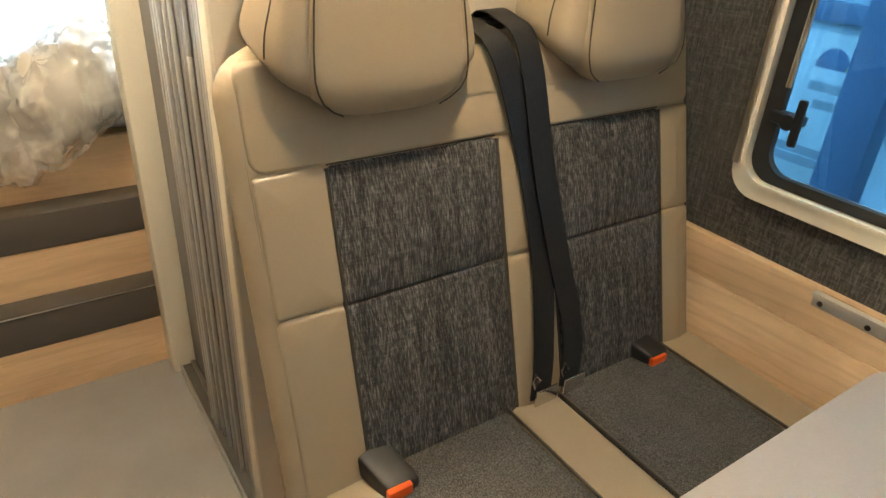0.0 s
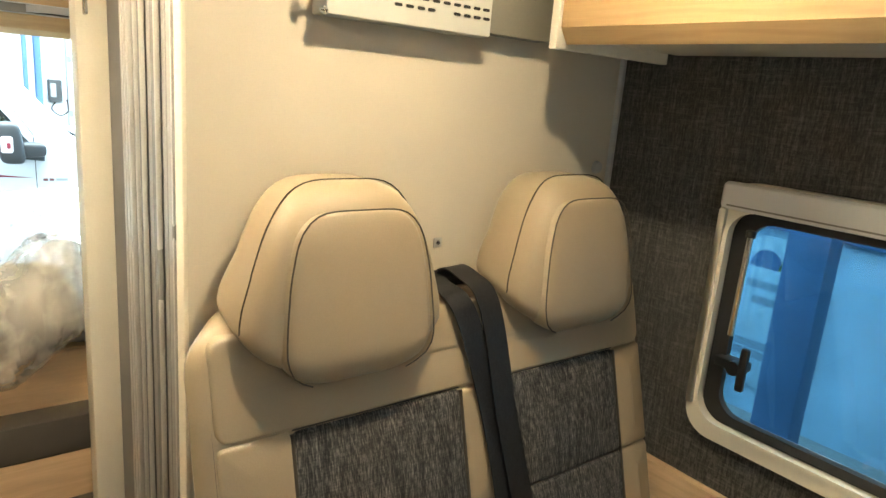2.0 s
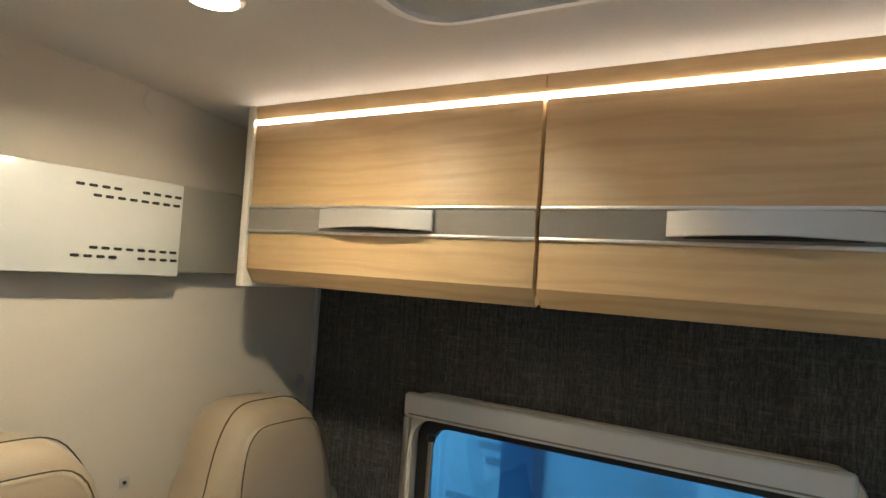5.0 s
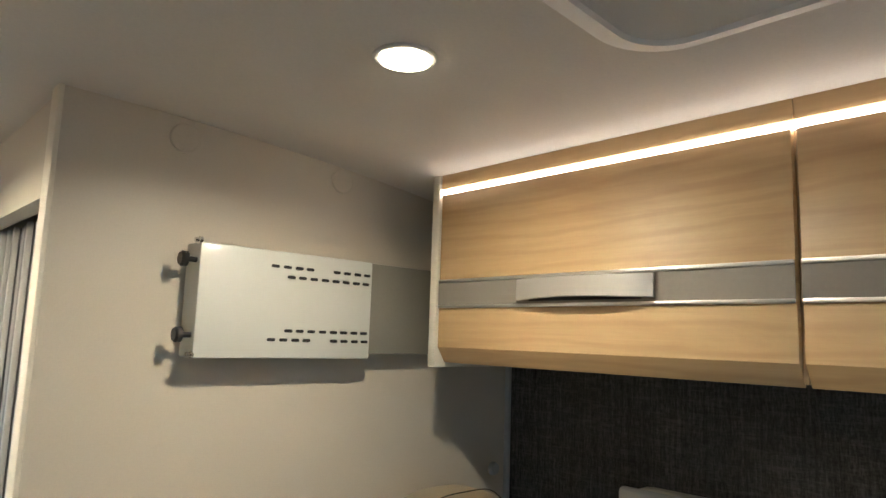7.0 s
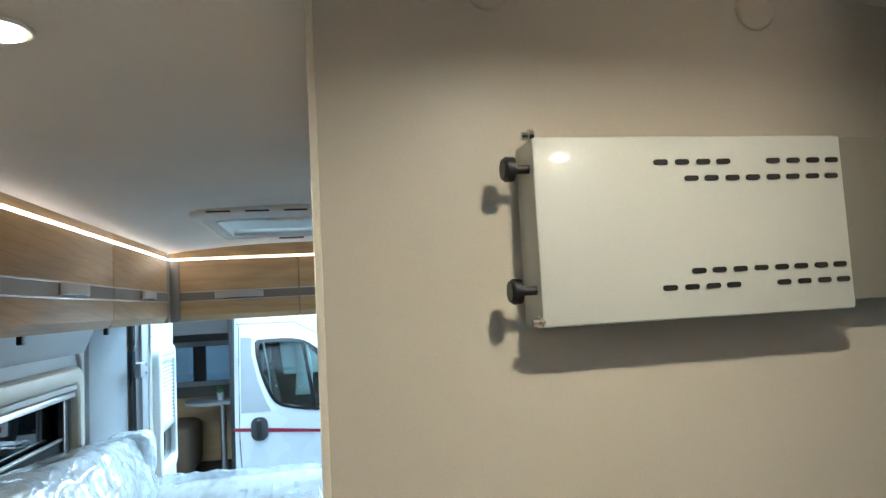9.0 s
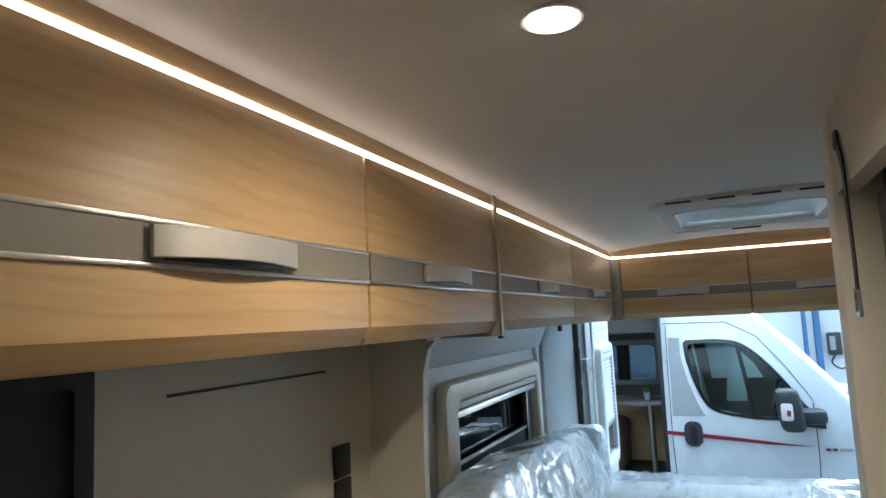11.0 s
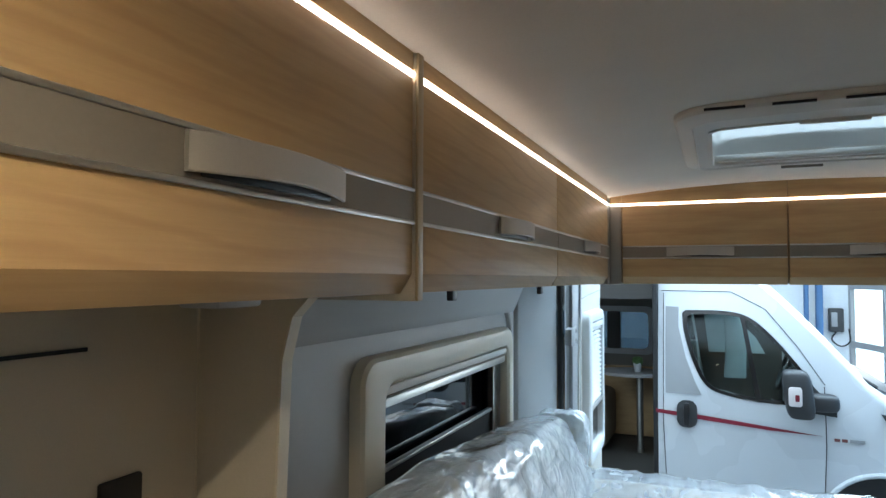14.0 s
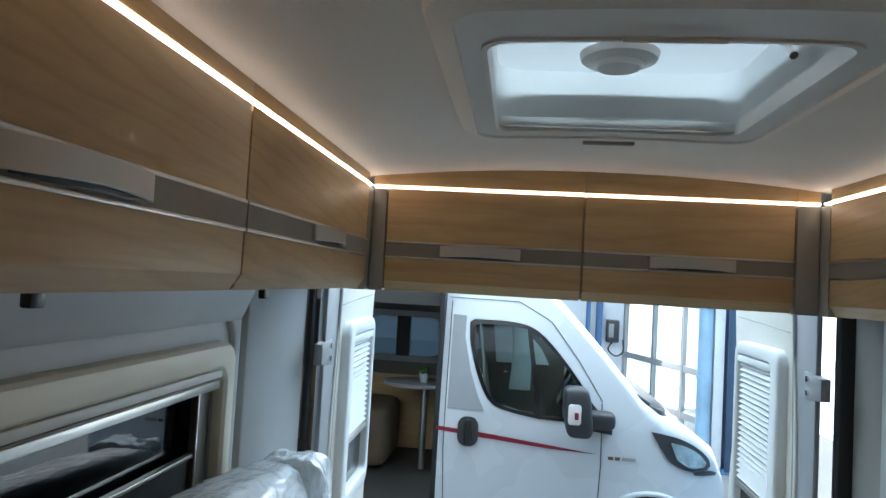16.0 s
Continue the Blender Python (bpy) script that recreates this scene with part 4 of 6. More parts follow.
# seat cushion
part("cushion_base", cushion(0.10, 0.970, 0.30, 0.80, 0.42, 0.555, 9.0, 14), M_LEATHER, bench)
for xa, xb in ((0.200, 0.465), (0.576, 0.868)):
    part("seat_panel", cushion(xa, xb, 0.315, 0.77, 0.47, 0.570, 10.0, 12), M_TWEEDSEAT, bench, "grey tweed seat panel")
    for xs in (xa, xb):
        part("piping", tube([(xs, y, 0.568) for y in np.linspace(0.33, 0.76, 8)], 0.003, 6), M_SEAM, bench)
part("seat_middle", cushion(0.465, 0.576, 0.31, 0.77, 0.47, 0.566, 8.0, 10), M_LEATHER, bench)
part("seat_side", cushion(0.868, 0.968, 0.31, 0.77, 0.47, 0.566, 8.0, 10), M_LEATHER, bench)
part("seat_side", cushion(0.105, 0.200, 0.31, 0.77, 0.47, 0.566, 8.0, 10), M_LEATHER, bench)


def width_at(z):
    """Half width of a headrest by its height."""
    pts = ((1.05, 0.092), (1.10, 0.112), (1.135, 0.147), (1.16, 0.158), (1.20, 0.154), (1.25, 0.143), (1.30, 0.127), (1.345, 0.110), (1.40, 0.094))
    for (a, p), (b, q) in zip(pts, pts[1:]):
        if z <= b:
            return p + (q - p) * (z - a) / (b - a)
    return pts[-1][1]


def face_width_at(z):
    pts = ((1.05, 0.080), (1.102, 0.094), (1.125, 0.112), (1.15, 0.119), (1.19, 0.117), (1.25, 0.111), (1.31, 0.099), (1.345, 0.087), (1.40, 0.078))
    for (a, p), (b, q) in zip(pts, pts[1:]):
        if z <= b:
            return p + (q - p) * (z - a) / (b - a)
    return pts[-1][1]


def headrest(cx):
    t = thing("headrest", "beige leather headrest with dark seams on the bench", "headrest", (cx, 0.9, 1.08), group="headrests")

    def shape(q, u):
        s = max(0.0, min(1.0, (q.y - 0.80) / 0.15))
        k = width_at(q.z) / 0.147 * (1 - 0.05 * s + 0.17 * s * max(0.0, min(1.0, (1.24 - q.z) / 0.09)) - 0.10 * s * max(0.0, (q.z - 1.18) / 0.2))
        z = q.z + s ** 1.2 * 0.064 * (1.385 - q.z) / 0.285
        dip = 0.022 * max(0.0, 1 - (q.z - 1.095) / 0.07) ** 2 if u.y < 0 else 0
        return Vector((cx + (q.x - cx) * k, q.y + 0.12 * (z - 1.2) + dip, z))

    def face_shape(q, u):
        dip = 0.022 * max(0.0, 1 - (q.z - 1.095) / 0.06) ** 2 if u.y < 0 else 0
        return Vector((cx + (q.x - cx) * face_width_at(q.z) / 0.112, q.y + 0.12 * (q.z - 1.2) + dip, q.z))

    part("pad", cushion(cx - 0.147, cx + 0.147, 0.797, 0.955, 1.097, 1.372, 4.0, 24, shape), M_LEATHER, t)
    part("face_pad", cushion(cx - 0.112, cx + 0.112, 0.790, 0.86, 1.099, 1.342, 5.0, 20, face_shape), M_LEATHER, t)
    seam, edge = [], []
    for i in range(64):
        a = 2 * math.pi * i / 64
        ux, uz = math.cos(a), math.sin(a)
        k, k9 = (abs(ux) ** 4.4 + abs(uz) ** 4.4) ** (-1 / 4.4), (abs(ux) ** 5.5 + abs(uz) ** 5.5) ** (-1 / 5.5)
        q = Vector((cx + 0.1095 * ux * k9, 0.793, 1.2215 + 0.1205 * uz * k9))
        if uz > -0.8:
            seam.append(face_shape(q, Vector((0, -1, 0))))
        if uz > -0.55:
            q2 = Vector((cx + 0.1465 * ux * k, 0.845, 1.238 + 0.137 * uz * k))
            edge.append(shape(q2, Vector((0, 1, 0))))
    for line in (seam, edge):
        start = max(range(len(line)), key=lambda i: (line[i] - line[i - 1]).length)
        part("seam", tube(line[start:] + line[:start], 0.0012, 6), M_SEAM, t, "dark seam")
    for s in (-1, 1):
        part("post", tube([(cx + 0.05 * s, 0.91, 1.09), (cx + 0.05 * s, 0.915, 1.2)], 0.006), M_STEEL, t)
    return t


headrest(0.279)
headrest(0.746)


def belt(pts, name="seat_belt", twist=0.0):
    t = thing(name, "black seat belt hanging down the bench back", "seat belt", pts[-1], group="seat belts")
    line = smoothed(pts, 10)
    part("webbing", ribbon(line, lambda s: (1, twist * s, 0.05), 0.045, 0.0022), M_BELT, t)
    return t


b1 = belt([(0.476, 0.972, 1.168), (0.480, 0.940, 1.194), (0.485, 0.895, 1.188), (0.492, 0.856, 1.174), (0.508, lean(0.755, 1.12), 1.12), (0.536, lean(0.754, 0.97), 0.97), (0.546, lean(0.750, 0.82), 0.82), (0.536, lean(0.750, 0.66), 0.66), (0.522, 0.675, 0.580)])
b2 = belt([(0.530, 0.965, 1.176), (0.537, 0.935, 1.205), (0.542, 0.890, 1.198), (0.546, 0.852, 1.180), (0.551, lean(0.749, 1.12), 1.12), (0.560, lean(0.746, 0.97), 0.97), (0.580, lean(0.744, 0.82), 0.82), (0.606, lean(0.748, 0.68), 0.68), (0.590, 0.675, 0.585)])
for b, x in ((b1, 0.478), (b2, 0.533)):
    part("guide", cushion(x - 0.036, x + 0.036, 0.915, 0.975, 1.165, 1.192, 4.0, 6), M_BLACK, b, "black belt guide")
for b, x in ((b1, 0.532), (b2, 0.600)):
    part("tongue", box(x - 0.026, x + 0.026, 0.668, 0.674, 0.570, 0.605, 0.003), M_STEEL, b, "steel belt tongue")
    part("loop", tube([(x - 0.030, 0.672, 0.615), (x - 0.036, 0.672, 0.630), (x - 0.030, 0.674, 0.643), (x - 0.020, 0.672, 0.630)], 0.003, 6, True), M_STEEL, b)
for x, y in ((0.202, 0.672), (0.806, 0.692)):
    t = thing("belt_buckle", "black seat belt buckle with an orange button", "buckle", (x, y, 0.58), group="belt buckles")
    part("case", cushion(x - 0.030, x + 0.030, y - 0.045, y + 0.05, 0.556, 0.594, 6.0, 8, lambda q, u: Vector((q.x - 0.25 * (q.y - 0.68), q.y, q.z + 0.25 * (q.y - 0.66)))), M_BLACK, t)
    part("button", box(x - 0.019, x + 0.023, y - 0.050, y - 0.038, 0.558, 0.586, 0.003), M_ORANGE, t, "orange press button")

# ---- kitchen side ----
kside = thing("kitchen_end_panel", "greige end panel of the kitchen with a rounded edge", "panel", (-0.85, 1.96, 0.0))
part("panel", prism([(-0.918, 0), (-0.765, 0), (-0.775, 1.30), (-0.768, 1.50), (-0.752, 1.56), (-0.72, 1.594), (-0.918, 1.594)], 1.956, 1.974, on_y, 0.004), M_GREIGE, kside)
part("edge", ring([(-0.918, -0.01), (-0.763, -0.01), (-0.773, 1.30), (-0.766, 1.50), (-0.750, 1.562), (-0.716, 1.597), (-0.918, 1.597)], [(-0.917, 0), (-0.767, 0), (-0.777, 1.30), (-0.770, 1.50), (-0.754, 1.558), (-0.724, 1.592), (-0.917, 1.592)], 1.953, 1.977, on_y), M_EDGE, kside)
slot = thing("kitchen_shade_slot", "dark slot above the kitchen splashback", "slot", (-0.915, 1.5, 1.53))
part("slot", box(-0.9195, -0.916, 1.315, 1.768, 1.526, 1.531), M_BLACK, slot)
sock = thing("wall_socket", "black double wall socket on the kitchen wall", "socket", (-0.915, 1.8, 1.33))
for z in (1.325, 1.25):
    part("plate", box(-0.9195, -0.910, 1.787, 1.852, z - 0.036, z + 0.036, 0.004), M_BLACK, sock)
    part("insert", lathe([(0, 0), (0.024, 0), (0.022, -0.006), (0, -0.008)], (-0.911, 1.8195, z), "x", 20), M_RUBBER, sock)
kwin = thing("window_2", "dark kitchen window with a black frame", "window", (-0.915, 0.85, 0.95), kind="structure")
part("frame", ring(rounded(0.45, 1.170, 0.98, 1.585, 0.01), rounded(0.48, 1.14, 1.01, 1.56, 0.01), -0.9195, -0.902, on_x), M_BLACK, kwin)
part("blind", box(-0.9195, -0.912, 0.48, 1.14, 1.01, 1.56), M_RUBBER, kwin, "closed dark blind")
ulight = thing("under_cabinet_light", "slim grey light under the kitchen cupboards", "light fitting", (-0.66, 1.3, 1.585))
part("bar", box(-0.66, -0.625, 0.80, 1.60, 1.600, 1.607, 0.003), M_GREIGE, ulight)
part("end_box", box(-0.660, -0.612, 1.65, 1.71, 1.589, 1.607, 0.004), M_ABS, ulight)
counter = thing("kitchen_counter", "grey kitchen worktop along the wall", "worktop", (-0.7, 1.0, 0.9))
part("worktop", box(-0.918, -0.50, -0.4, 1.955, 0.90, 0.93, 0.004), M_TABLE, counter)
kunit = thing("kitchen_unit", "light oak kitchen unit under the worktop", "cabinet", (-0.7, 1.0, 0.0))
part("body", box(-0.918, -0.53, -0.4, 1.955, 0.08, 0.90, 0.003), M_OAKY, kunit)
part("plinth", box(-0.918, -0.56, -0.4, 1.955, 0.0, 0.08), M_STEPDARK, kunit)

# ---- bed end: steps, mattress in film ----
steps = thing("bed_steps", "light oak bed front with dark edged steps", "steps", (-0.4, 1.95, 0))
X0, X1 = -0.90, 0.44
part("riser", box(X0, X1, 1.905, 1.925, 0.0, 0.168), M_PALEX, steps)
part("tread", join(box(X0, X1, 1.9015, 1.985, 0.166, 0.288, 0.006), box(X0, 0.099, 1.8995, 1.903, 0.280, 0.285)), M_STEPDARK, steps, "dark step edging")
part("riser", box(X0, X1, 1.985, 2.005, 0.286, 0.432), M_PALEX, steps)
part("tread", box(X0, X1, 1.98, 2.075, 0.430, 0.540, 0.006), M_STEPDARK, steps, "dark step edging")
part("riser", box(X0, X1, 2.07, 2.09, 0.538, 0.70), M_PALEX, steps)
# metal strip stands in for the highlight along the first step
part("edge", box(X0, 0.099, 1.897, 1.8995, 0.281, 0.2845, 0.001), M_ALU, steps, "bright strip for the highlight on the step")
platform = thing("bed_platform", "oak bed platform across the rear", "bed base", (0, 3.0, 0.0))
part("platform", box(-0.898, 0.898, 2.10, 3.93, 0.60, 0.70, 0.003), M_OAKX, platform)
part("side_box", box(-0.898, -0.45, 2.10, 3.93, 0.0, 0.598), M_OAKY, platform)
part("side_box", box(0.45, 0.898, 2.10, 3.93, 0.0, 0.598), M_OAKY, platform)


def crumple(bm, amount, scale, stretch=(1, 1, 1), seed=0.0):
    bm.normal_update()
    for v in bm.verts:
        q = Vector((v.co.x * stretch[0], v.co.y * stretch[1], v.co.z * stretch[2])) * scale + Vector((seed, 0, 0))
        r = 1 - abs(noise.noise(q)) * 2
        s = 1 - abs(noise.noise(q * 2.7)) * 2
        v.co += v.normal * amount * (0.78 * r + 0.22 * s)
    return bm


bed = thing("mattress", "beige mattress on the bed platform", "mattress", (0, 3.0, 0.7))
part("core", cushion(-0.86, 0.86, 2.12, 3.90, 0.702, 0.835, 9.0, 12), M_MATTRESS, bed)
wrap = thing("mattress_wrap", "crumpled clear packing film over the mattress", "packing film", (0, 3.0, 0.7))
for name, top in (("top_sheet", True), ("side_sheet", False)):
    bm = crumple(cushion(-0.885, 0.885, 2.085, 3.935, 0.703, 0.858, 9.0, 80), 0.018, 3.4, (4.6, 0.6, 1), 3.0)
    bmesh.ops.delete(bm, geom=[f for f in bm.faces if (f.calc_center_median().z > 0.835) != top], context="FACES")
    part(name, bm, M_WRAP, wrap)
def bag_bend(q, u):
    return Vector((q.x, q.y, q.z + 0.05 * math.sin(q.x * 9) + 0.02 * math.sin(q.x * 23)))


def bag(x0, x1, y0, y1, z0, z1, seed):
    t = thing("film_bag", "clear film bundle hanging over the bed front", "packing film", ((x0 + x1) / 2, (y0 + y1) / 2, z0), group="film bundles")
    part("stuffing", cushion(x0 + 0.03, x1 - 0.03, y0 + 0.03, y1 - 0.02, z0 + 0.04, z1 - 0.03, 3.0, 10), M_MATTRESS, t)
    part("film", crumple(cushion(x0, x1, y0, y1, z0, z1, 3.0, 40, bag_bend), 0.026, 9.0, (1.4, 1, 0.8), seed), M_BAG, t)


bag(-0.46, -0.10, 1.96, 2.22, 0.63, 0.99, 1.0)
bag(-0.15, 0.13, 1.93, 2.20, 0.71, 0.99, 8.0)
roll = thing("rolled_cushion", "long back cushion wrapped in crumpled clear film against the wall", "cushion", (-0.76, 3.0, 0.86))


def roll_bend(q, u):
    return Vector((q.x + 0.45 * (1.12 - q.z), q.y, q.z - 0.07 * max(0, q.y - 2.7)))


part("core", cushion(-0.872, -0.755, 2.18, 3.80, 0.88, 1.15, 6.0, 14, roll_bend), M_MATTRESS, roll)
part("film", crumple(cushion(-0.885, -0.735, 2.15, 3.84, 0.865, 1.165, 6.0, 70, roll_bend), 0.006, 5.0, (2.2, 1.4, 2.2), 5.0), M_FILM, roll)
part("gathered_end", crumple(cushion(-0.875, -0.69, 3.72, 3.87, 0.862, 1.085, 5.0, 30), 0.014, 12.0, (1, 1.6, 1), 9.0), M_FILM, roll)

# ---- left rear window, mouldings, hooks ----
WX = -1.00            # inner face of that wall
w3 = thing("window_3", "rear side window with a thick cream frame, half open blind and dark pane", "window", (WX, 3.1, 0.75), kind="structure")
part("surround", ring(rounded(2.53, 3.748, 0.68, 1.424, 0.07, 8), rounded(*LO, 0.045, 8), WX + 0.0015, WX + 0.040, on_x, 0.024), M_FRAME, w3)
part("blind_case", box(WX + 0.004, WX + 0.030, 2.665, 3.67, 1.322, 1.3445, 0.004), M_FRAMEG, w3, "pale roller blind case")
part("blind_lip", box(WX + 0.008, WX + 0.026, 2.665, 3.67, 1.314, 1.319, 0.001), M_BAND, w3)
part("blind_bar", box(WX + 0.002, WX + 0.024, 2.665, 3.67, 1.290, 1.3125, 0.003), M_ALU, w3, "aluminium blind bar")
part("seal", ring(rounded(LO[0] + 0.001, LO[1] - 0.001, LO[2] + 0.001, LO[3] - 0.001, 0.044), rounded(LO[0] + 0.03, LO[1] - 0.03, LO[2] + 0.03, LO[3] - 0.03, 0.04), WX - 0.045, WX - 0.025, on_x), M_RUBBER, w3)
part("pane", prism(rounded(LO[0] + 0.01, LO[1] - 0.01, LO[2] + 0.01, LO[3] - 0.01, 0.04), WX - 0.051, WX - 0.046, on_x), M_DARKPANE, w3, "smoked pane")
part("side_track", box(WX - 0.024, WX - 0.004, 3.60, 3.676, LO[2] + 0.005, 1.288, 0.003), M_TRACK, w3, "brown blind track")
part("side_track", box(WX - 0.024, WX - 0.004, 2.659, 2.70, LO[2] + 0.005, 1.288, 0.003), M_TRACK, w3, "brown blind track")
part("track_edge", box(WX - 0.004, WX + 0.001, 3.597, 3.603, LO[2] + 0.005, 1.288, 0.001), M_ALU, w3)
part("cross_bar", box(WX - 0.025, WX - 0.005, 2.70, 3.60, 1.112, 1.124, 0.003), M_ALU, w3, "bright bar of the fly screen")
part("screen", box(WX - 0.022, WX - 0.015, 2.70, 3.60, 0.757, 1.112), M_RUBBER, w3, "dark fly screen")
structure("trim", ring(rounded(2.06, 3.80, 0.64, 1.62, 0.12, 8), rounded(2.10, 3.765, 0.66, 1.50, 0.10, 8), WX + 0.001, WX + 0.022, on_x, 0.009), M_ABS, "raised grey-white moulding round the rear window", "trim")
structure("trim", prism([(WX + 0.001, 1.495), (WX + 0.022, 1.475), (WX + 0.034, 1.50), (WX + 0.075, 1.598), (WX + 0.001, 1.598)], 1.978, 3.79, lambda u, v, w: (u, w, v), 0.006), M_ABS, "grey-white moulding under the cupboards", "trim")
for x, y in ((-0.81, 2.70), (-0.78, 3.45)):
    h = thing("coat_hook", "small black hook under the cupboard", "hook", (x, y, 1.57), group="black hooks")
    part("hook", join(box(x - 0.012, x + 0.012, y - 0.02, y + 0.02, 1.592, 1.608, 0.003), box(x - 0.008, x + 0.010, y - 0.022, y + 0.008, 1.560, 1.594, 0.004)), M_BLACK, h)
# rear corner pillars, seals and opening
for s, px in ((-1, -0.895), (1, 0.905)):
    p = thing("rear_pillar", "grey rear pillar lining with a black door seal", "pillar", (px, 3.98, 0.0), group="rear pillars", kind="structure")
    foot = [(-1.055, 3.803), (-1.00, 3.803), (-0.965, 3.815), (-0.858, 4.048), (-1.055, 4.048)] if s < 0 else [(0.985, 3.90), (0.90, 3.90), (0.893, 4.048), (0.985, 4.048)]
    part("pillar", prism(foot, -0.06, CEIL, on_z, 0.004), M_ABS if s < 0 else M_PILLARSHADE, p)
    part("seal", box(-0.858 if s < 0 else 0.85, -0.836 if s < 0 else 0.901, 4.050, 4.086, 0.0, CEIL, 0.008, 3), M_RUBBER, p, "black rubber seal")
structure("wall_rear_header", box(LWALL, RWALL, 3.99, 4.05, 1.66, CEIL + 0.05), M_ABS, "header above the open rear doors", "wall")
structure("roof", box(LWALL - 0.06, RWALL + 0.06, 3.3, 4.08, CEIL + 0.052, CEIL + 0.08), M_WHITEBODY, "white van roof edge", "roof")


def rear_door(s, hinge_x, blind_end, label):
    """A rear door swung open, seen from its inner side; its blind is drawn down to blind_end."""
    d = thing("rear_door", label, "van door", (hinge_x, 4.1, 0.0), group="rear doors")

    def at(u, v, w):
        return (hinge_x - s * w + s * 0.02 * (u / 0.8), 4.10 + u, v)

    outline = curve2([(0.03, -0.2), (0.86, -0.2), (0.85, 0.3), (0.835, 0.86), (0.79, 1.05), (0.775, 1.25), (0.80, 1.45), (0.84, 1.60)], 4) + [(0.84, 1.72), (0.03, 1.72)]
    part("shell", prism(outline, 0.014, 0.05, at, 0.006), M_ABS, d)
    part("outer_skin", prism([(0.05 + u * 0.97, v) for u, v in outline], 0.0, 0.013, at, 0.003), M_WHITEBODY, d)
    part("inner_panel", prism(curve2([(0.115, -0.1), (0.83, -0.1), (0.825, 0.3), (0.81, 0.86), (0.768, 1.05), (0.754, 1.25), (0.778, 1.45), (0.80, 1.58)], 4) + curve2([(0.74, 1.62), (0.22, 1.62), (0.165, 1.58), (0.13, 1.40), (0.10, 1.10)], 4), 0.05, 0.062, at, 0.005), M_DOORLINING, d, "cream-white door lining")
    part("panel_seam", tube([at(u, v, 0.0625) for u, v in ((0.17, 1.52), (0.40, 1.535), (0.74, 1.55))], 0.002, 6), M_BODYGREY, d)
    part("window_frame", ring(rounded(0.18, 0.67, 0.74, 1.455, 0.06), rounded(0.255, 0.635, 0.80, 1.40, 0.03), 0.062, 0.100, at, 0.014), M_BLIND, d, "raised blind frame")
    part("pane", prism(rounded(0.25, 0.64, 0.795, 1.405, 0.03), 0.0625, 0.066, at), M_CARDARKPANE, d, "dark pane below the blind")
    part("blind_case", prism([(0.256, 1.372), (0.634, 1.372), (0.634, 1.398), (0.256, 1.398)], 0.067, 0.097, at, 0.002), M_BLIND, d)
    n = int((1.37 - blind_end) / 0.0215)
    for i in range(n):
        z = 1.370 - 0.0215 * (i + 1)
        part("pleat", prism([(0.074, z), (0.089, z + 0.0105), (0.074, z + 0.0205), (0.070, z + 0.0105)], 0.258, 0.626, lambda a, b, w: at(w, b, a)), M_BLIND, d, smooth=False)
    zb = 1.370 - 0.0215 * n
    part("blind_bar", prism([(0.256, zb - 0.022), (0.634, zb - 0.022), (0.634, zb - 0.001), (0.256, zb - 0.001)], 0.068, 0.092, at, 0.003), M_ALU, d, "aluminium blind bar")
    part("handle_recess", prism(rounded(0.30, 0.52, 0.56, 0.66, 0.03), 0.0622, 0.066, at), M_BLACK, d)
    part("latch", prism(rounded(0.60, 0.72, 0.40, 0.56, 0.03), 0.0622, 0.075, at, 0.004), M_GREYPLASTIC, d)
    part("edge_strip", prism([(-0.02, -0.2), (0.10, -0.2), (0.13, 1.30), (0.15, 1.70), (-0.02, 1.70)], 0.036, 0.054, at, 0.004), M_SEALGREY, d, "grey door edge")
    part("rubber_lip", tube([at(u, v, 0.058) for u, v in ((0.105, -0.1), (0.122, 1.10), (0.142, 1.45), (0.16, 1.66))], 0.006, 8), M_BODYGREY, d, "grey rubber lip")
    hinge = part("hinge", prism([(-0.075, 1.325), (0.055, 1.315), (0.055, 1.405), (-0.075, 1.395)], 0.030, 0.060, at, 0.004), M_BODYGREY, d, "grey metal hinge")
    for dz in (0.022, 0.066):
        part("bolt", prism([(0.02 + 0.010 * math.cos(a), 1.317 + dz + 0.010 * math.sin(a)) for a in np.linspace(0, 2 * math.pi, 9)[:-1]], 0.060, 0.066, at), M_STEEL, hinge)
    return d


M_BLIND = plain("white_pleated_blind", (0.74, 0.76, 0.76), 0.6, relief=0.05)
M_SEALGREY = plain("grey_door_edge", (0.30, 0.315, 0.33), 0.45)
M_DOORLINING = plain("cream_door_lining", (0.66, 0.64, 0.58), 0.5, grain=600, relief=0.2)
M_CARDARKPANE = plain("dark_door_pane", (0.015, 0.018, 0.02), 0.1, relief=0.0)
rear_door(-1, -0.85, 0.985, "open rear van door with a pleated blind, seen from inside")
rear_door(1, 0.848, 0.885, "open rear van door with a pleated blind, seen from inside")


# ---- the hall outside ----
structure("ground", box(-40, 40, -40, 40, GROUND - 0.1, GROUND), M_HALLFLOOR, "grey smooth floor of the sales hall", "floor")
structure("hall_ceiling", box(-14, 14, -9, 15, 4.6, 4.7), M_HALLWALL, "white hall ceiling", "ceiling")
structure("hall_wall_side", box(-14.1, -14, -9, 15, GROUND, 4.6), M_HALLWALL, "white hall wall", "wall")
structure("hall_wall_front", box(-14, 14, -9.1, -9, GROUND, 4.6), M_HALLWALL, "white hall wall", "wall")
# wall behind, and the slanted glazed gate beside it
structure("hall_wall_rear", box(-14, 1.70, 13.0, 13.15, GROUND, 4.6), M_HALLWALL, "white hall wall", "wall")
GA, GB = Vector((1.70, 13.0, 0)), Vector((2.42, 10.7, 0))
GU = (GB - GA).normalized()
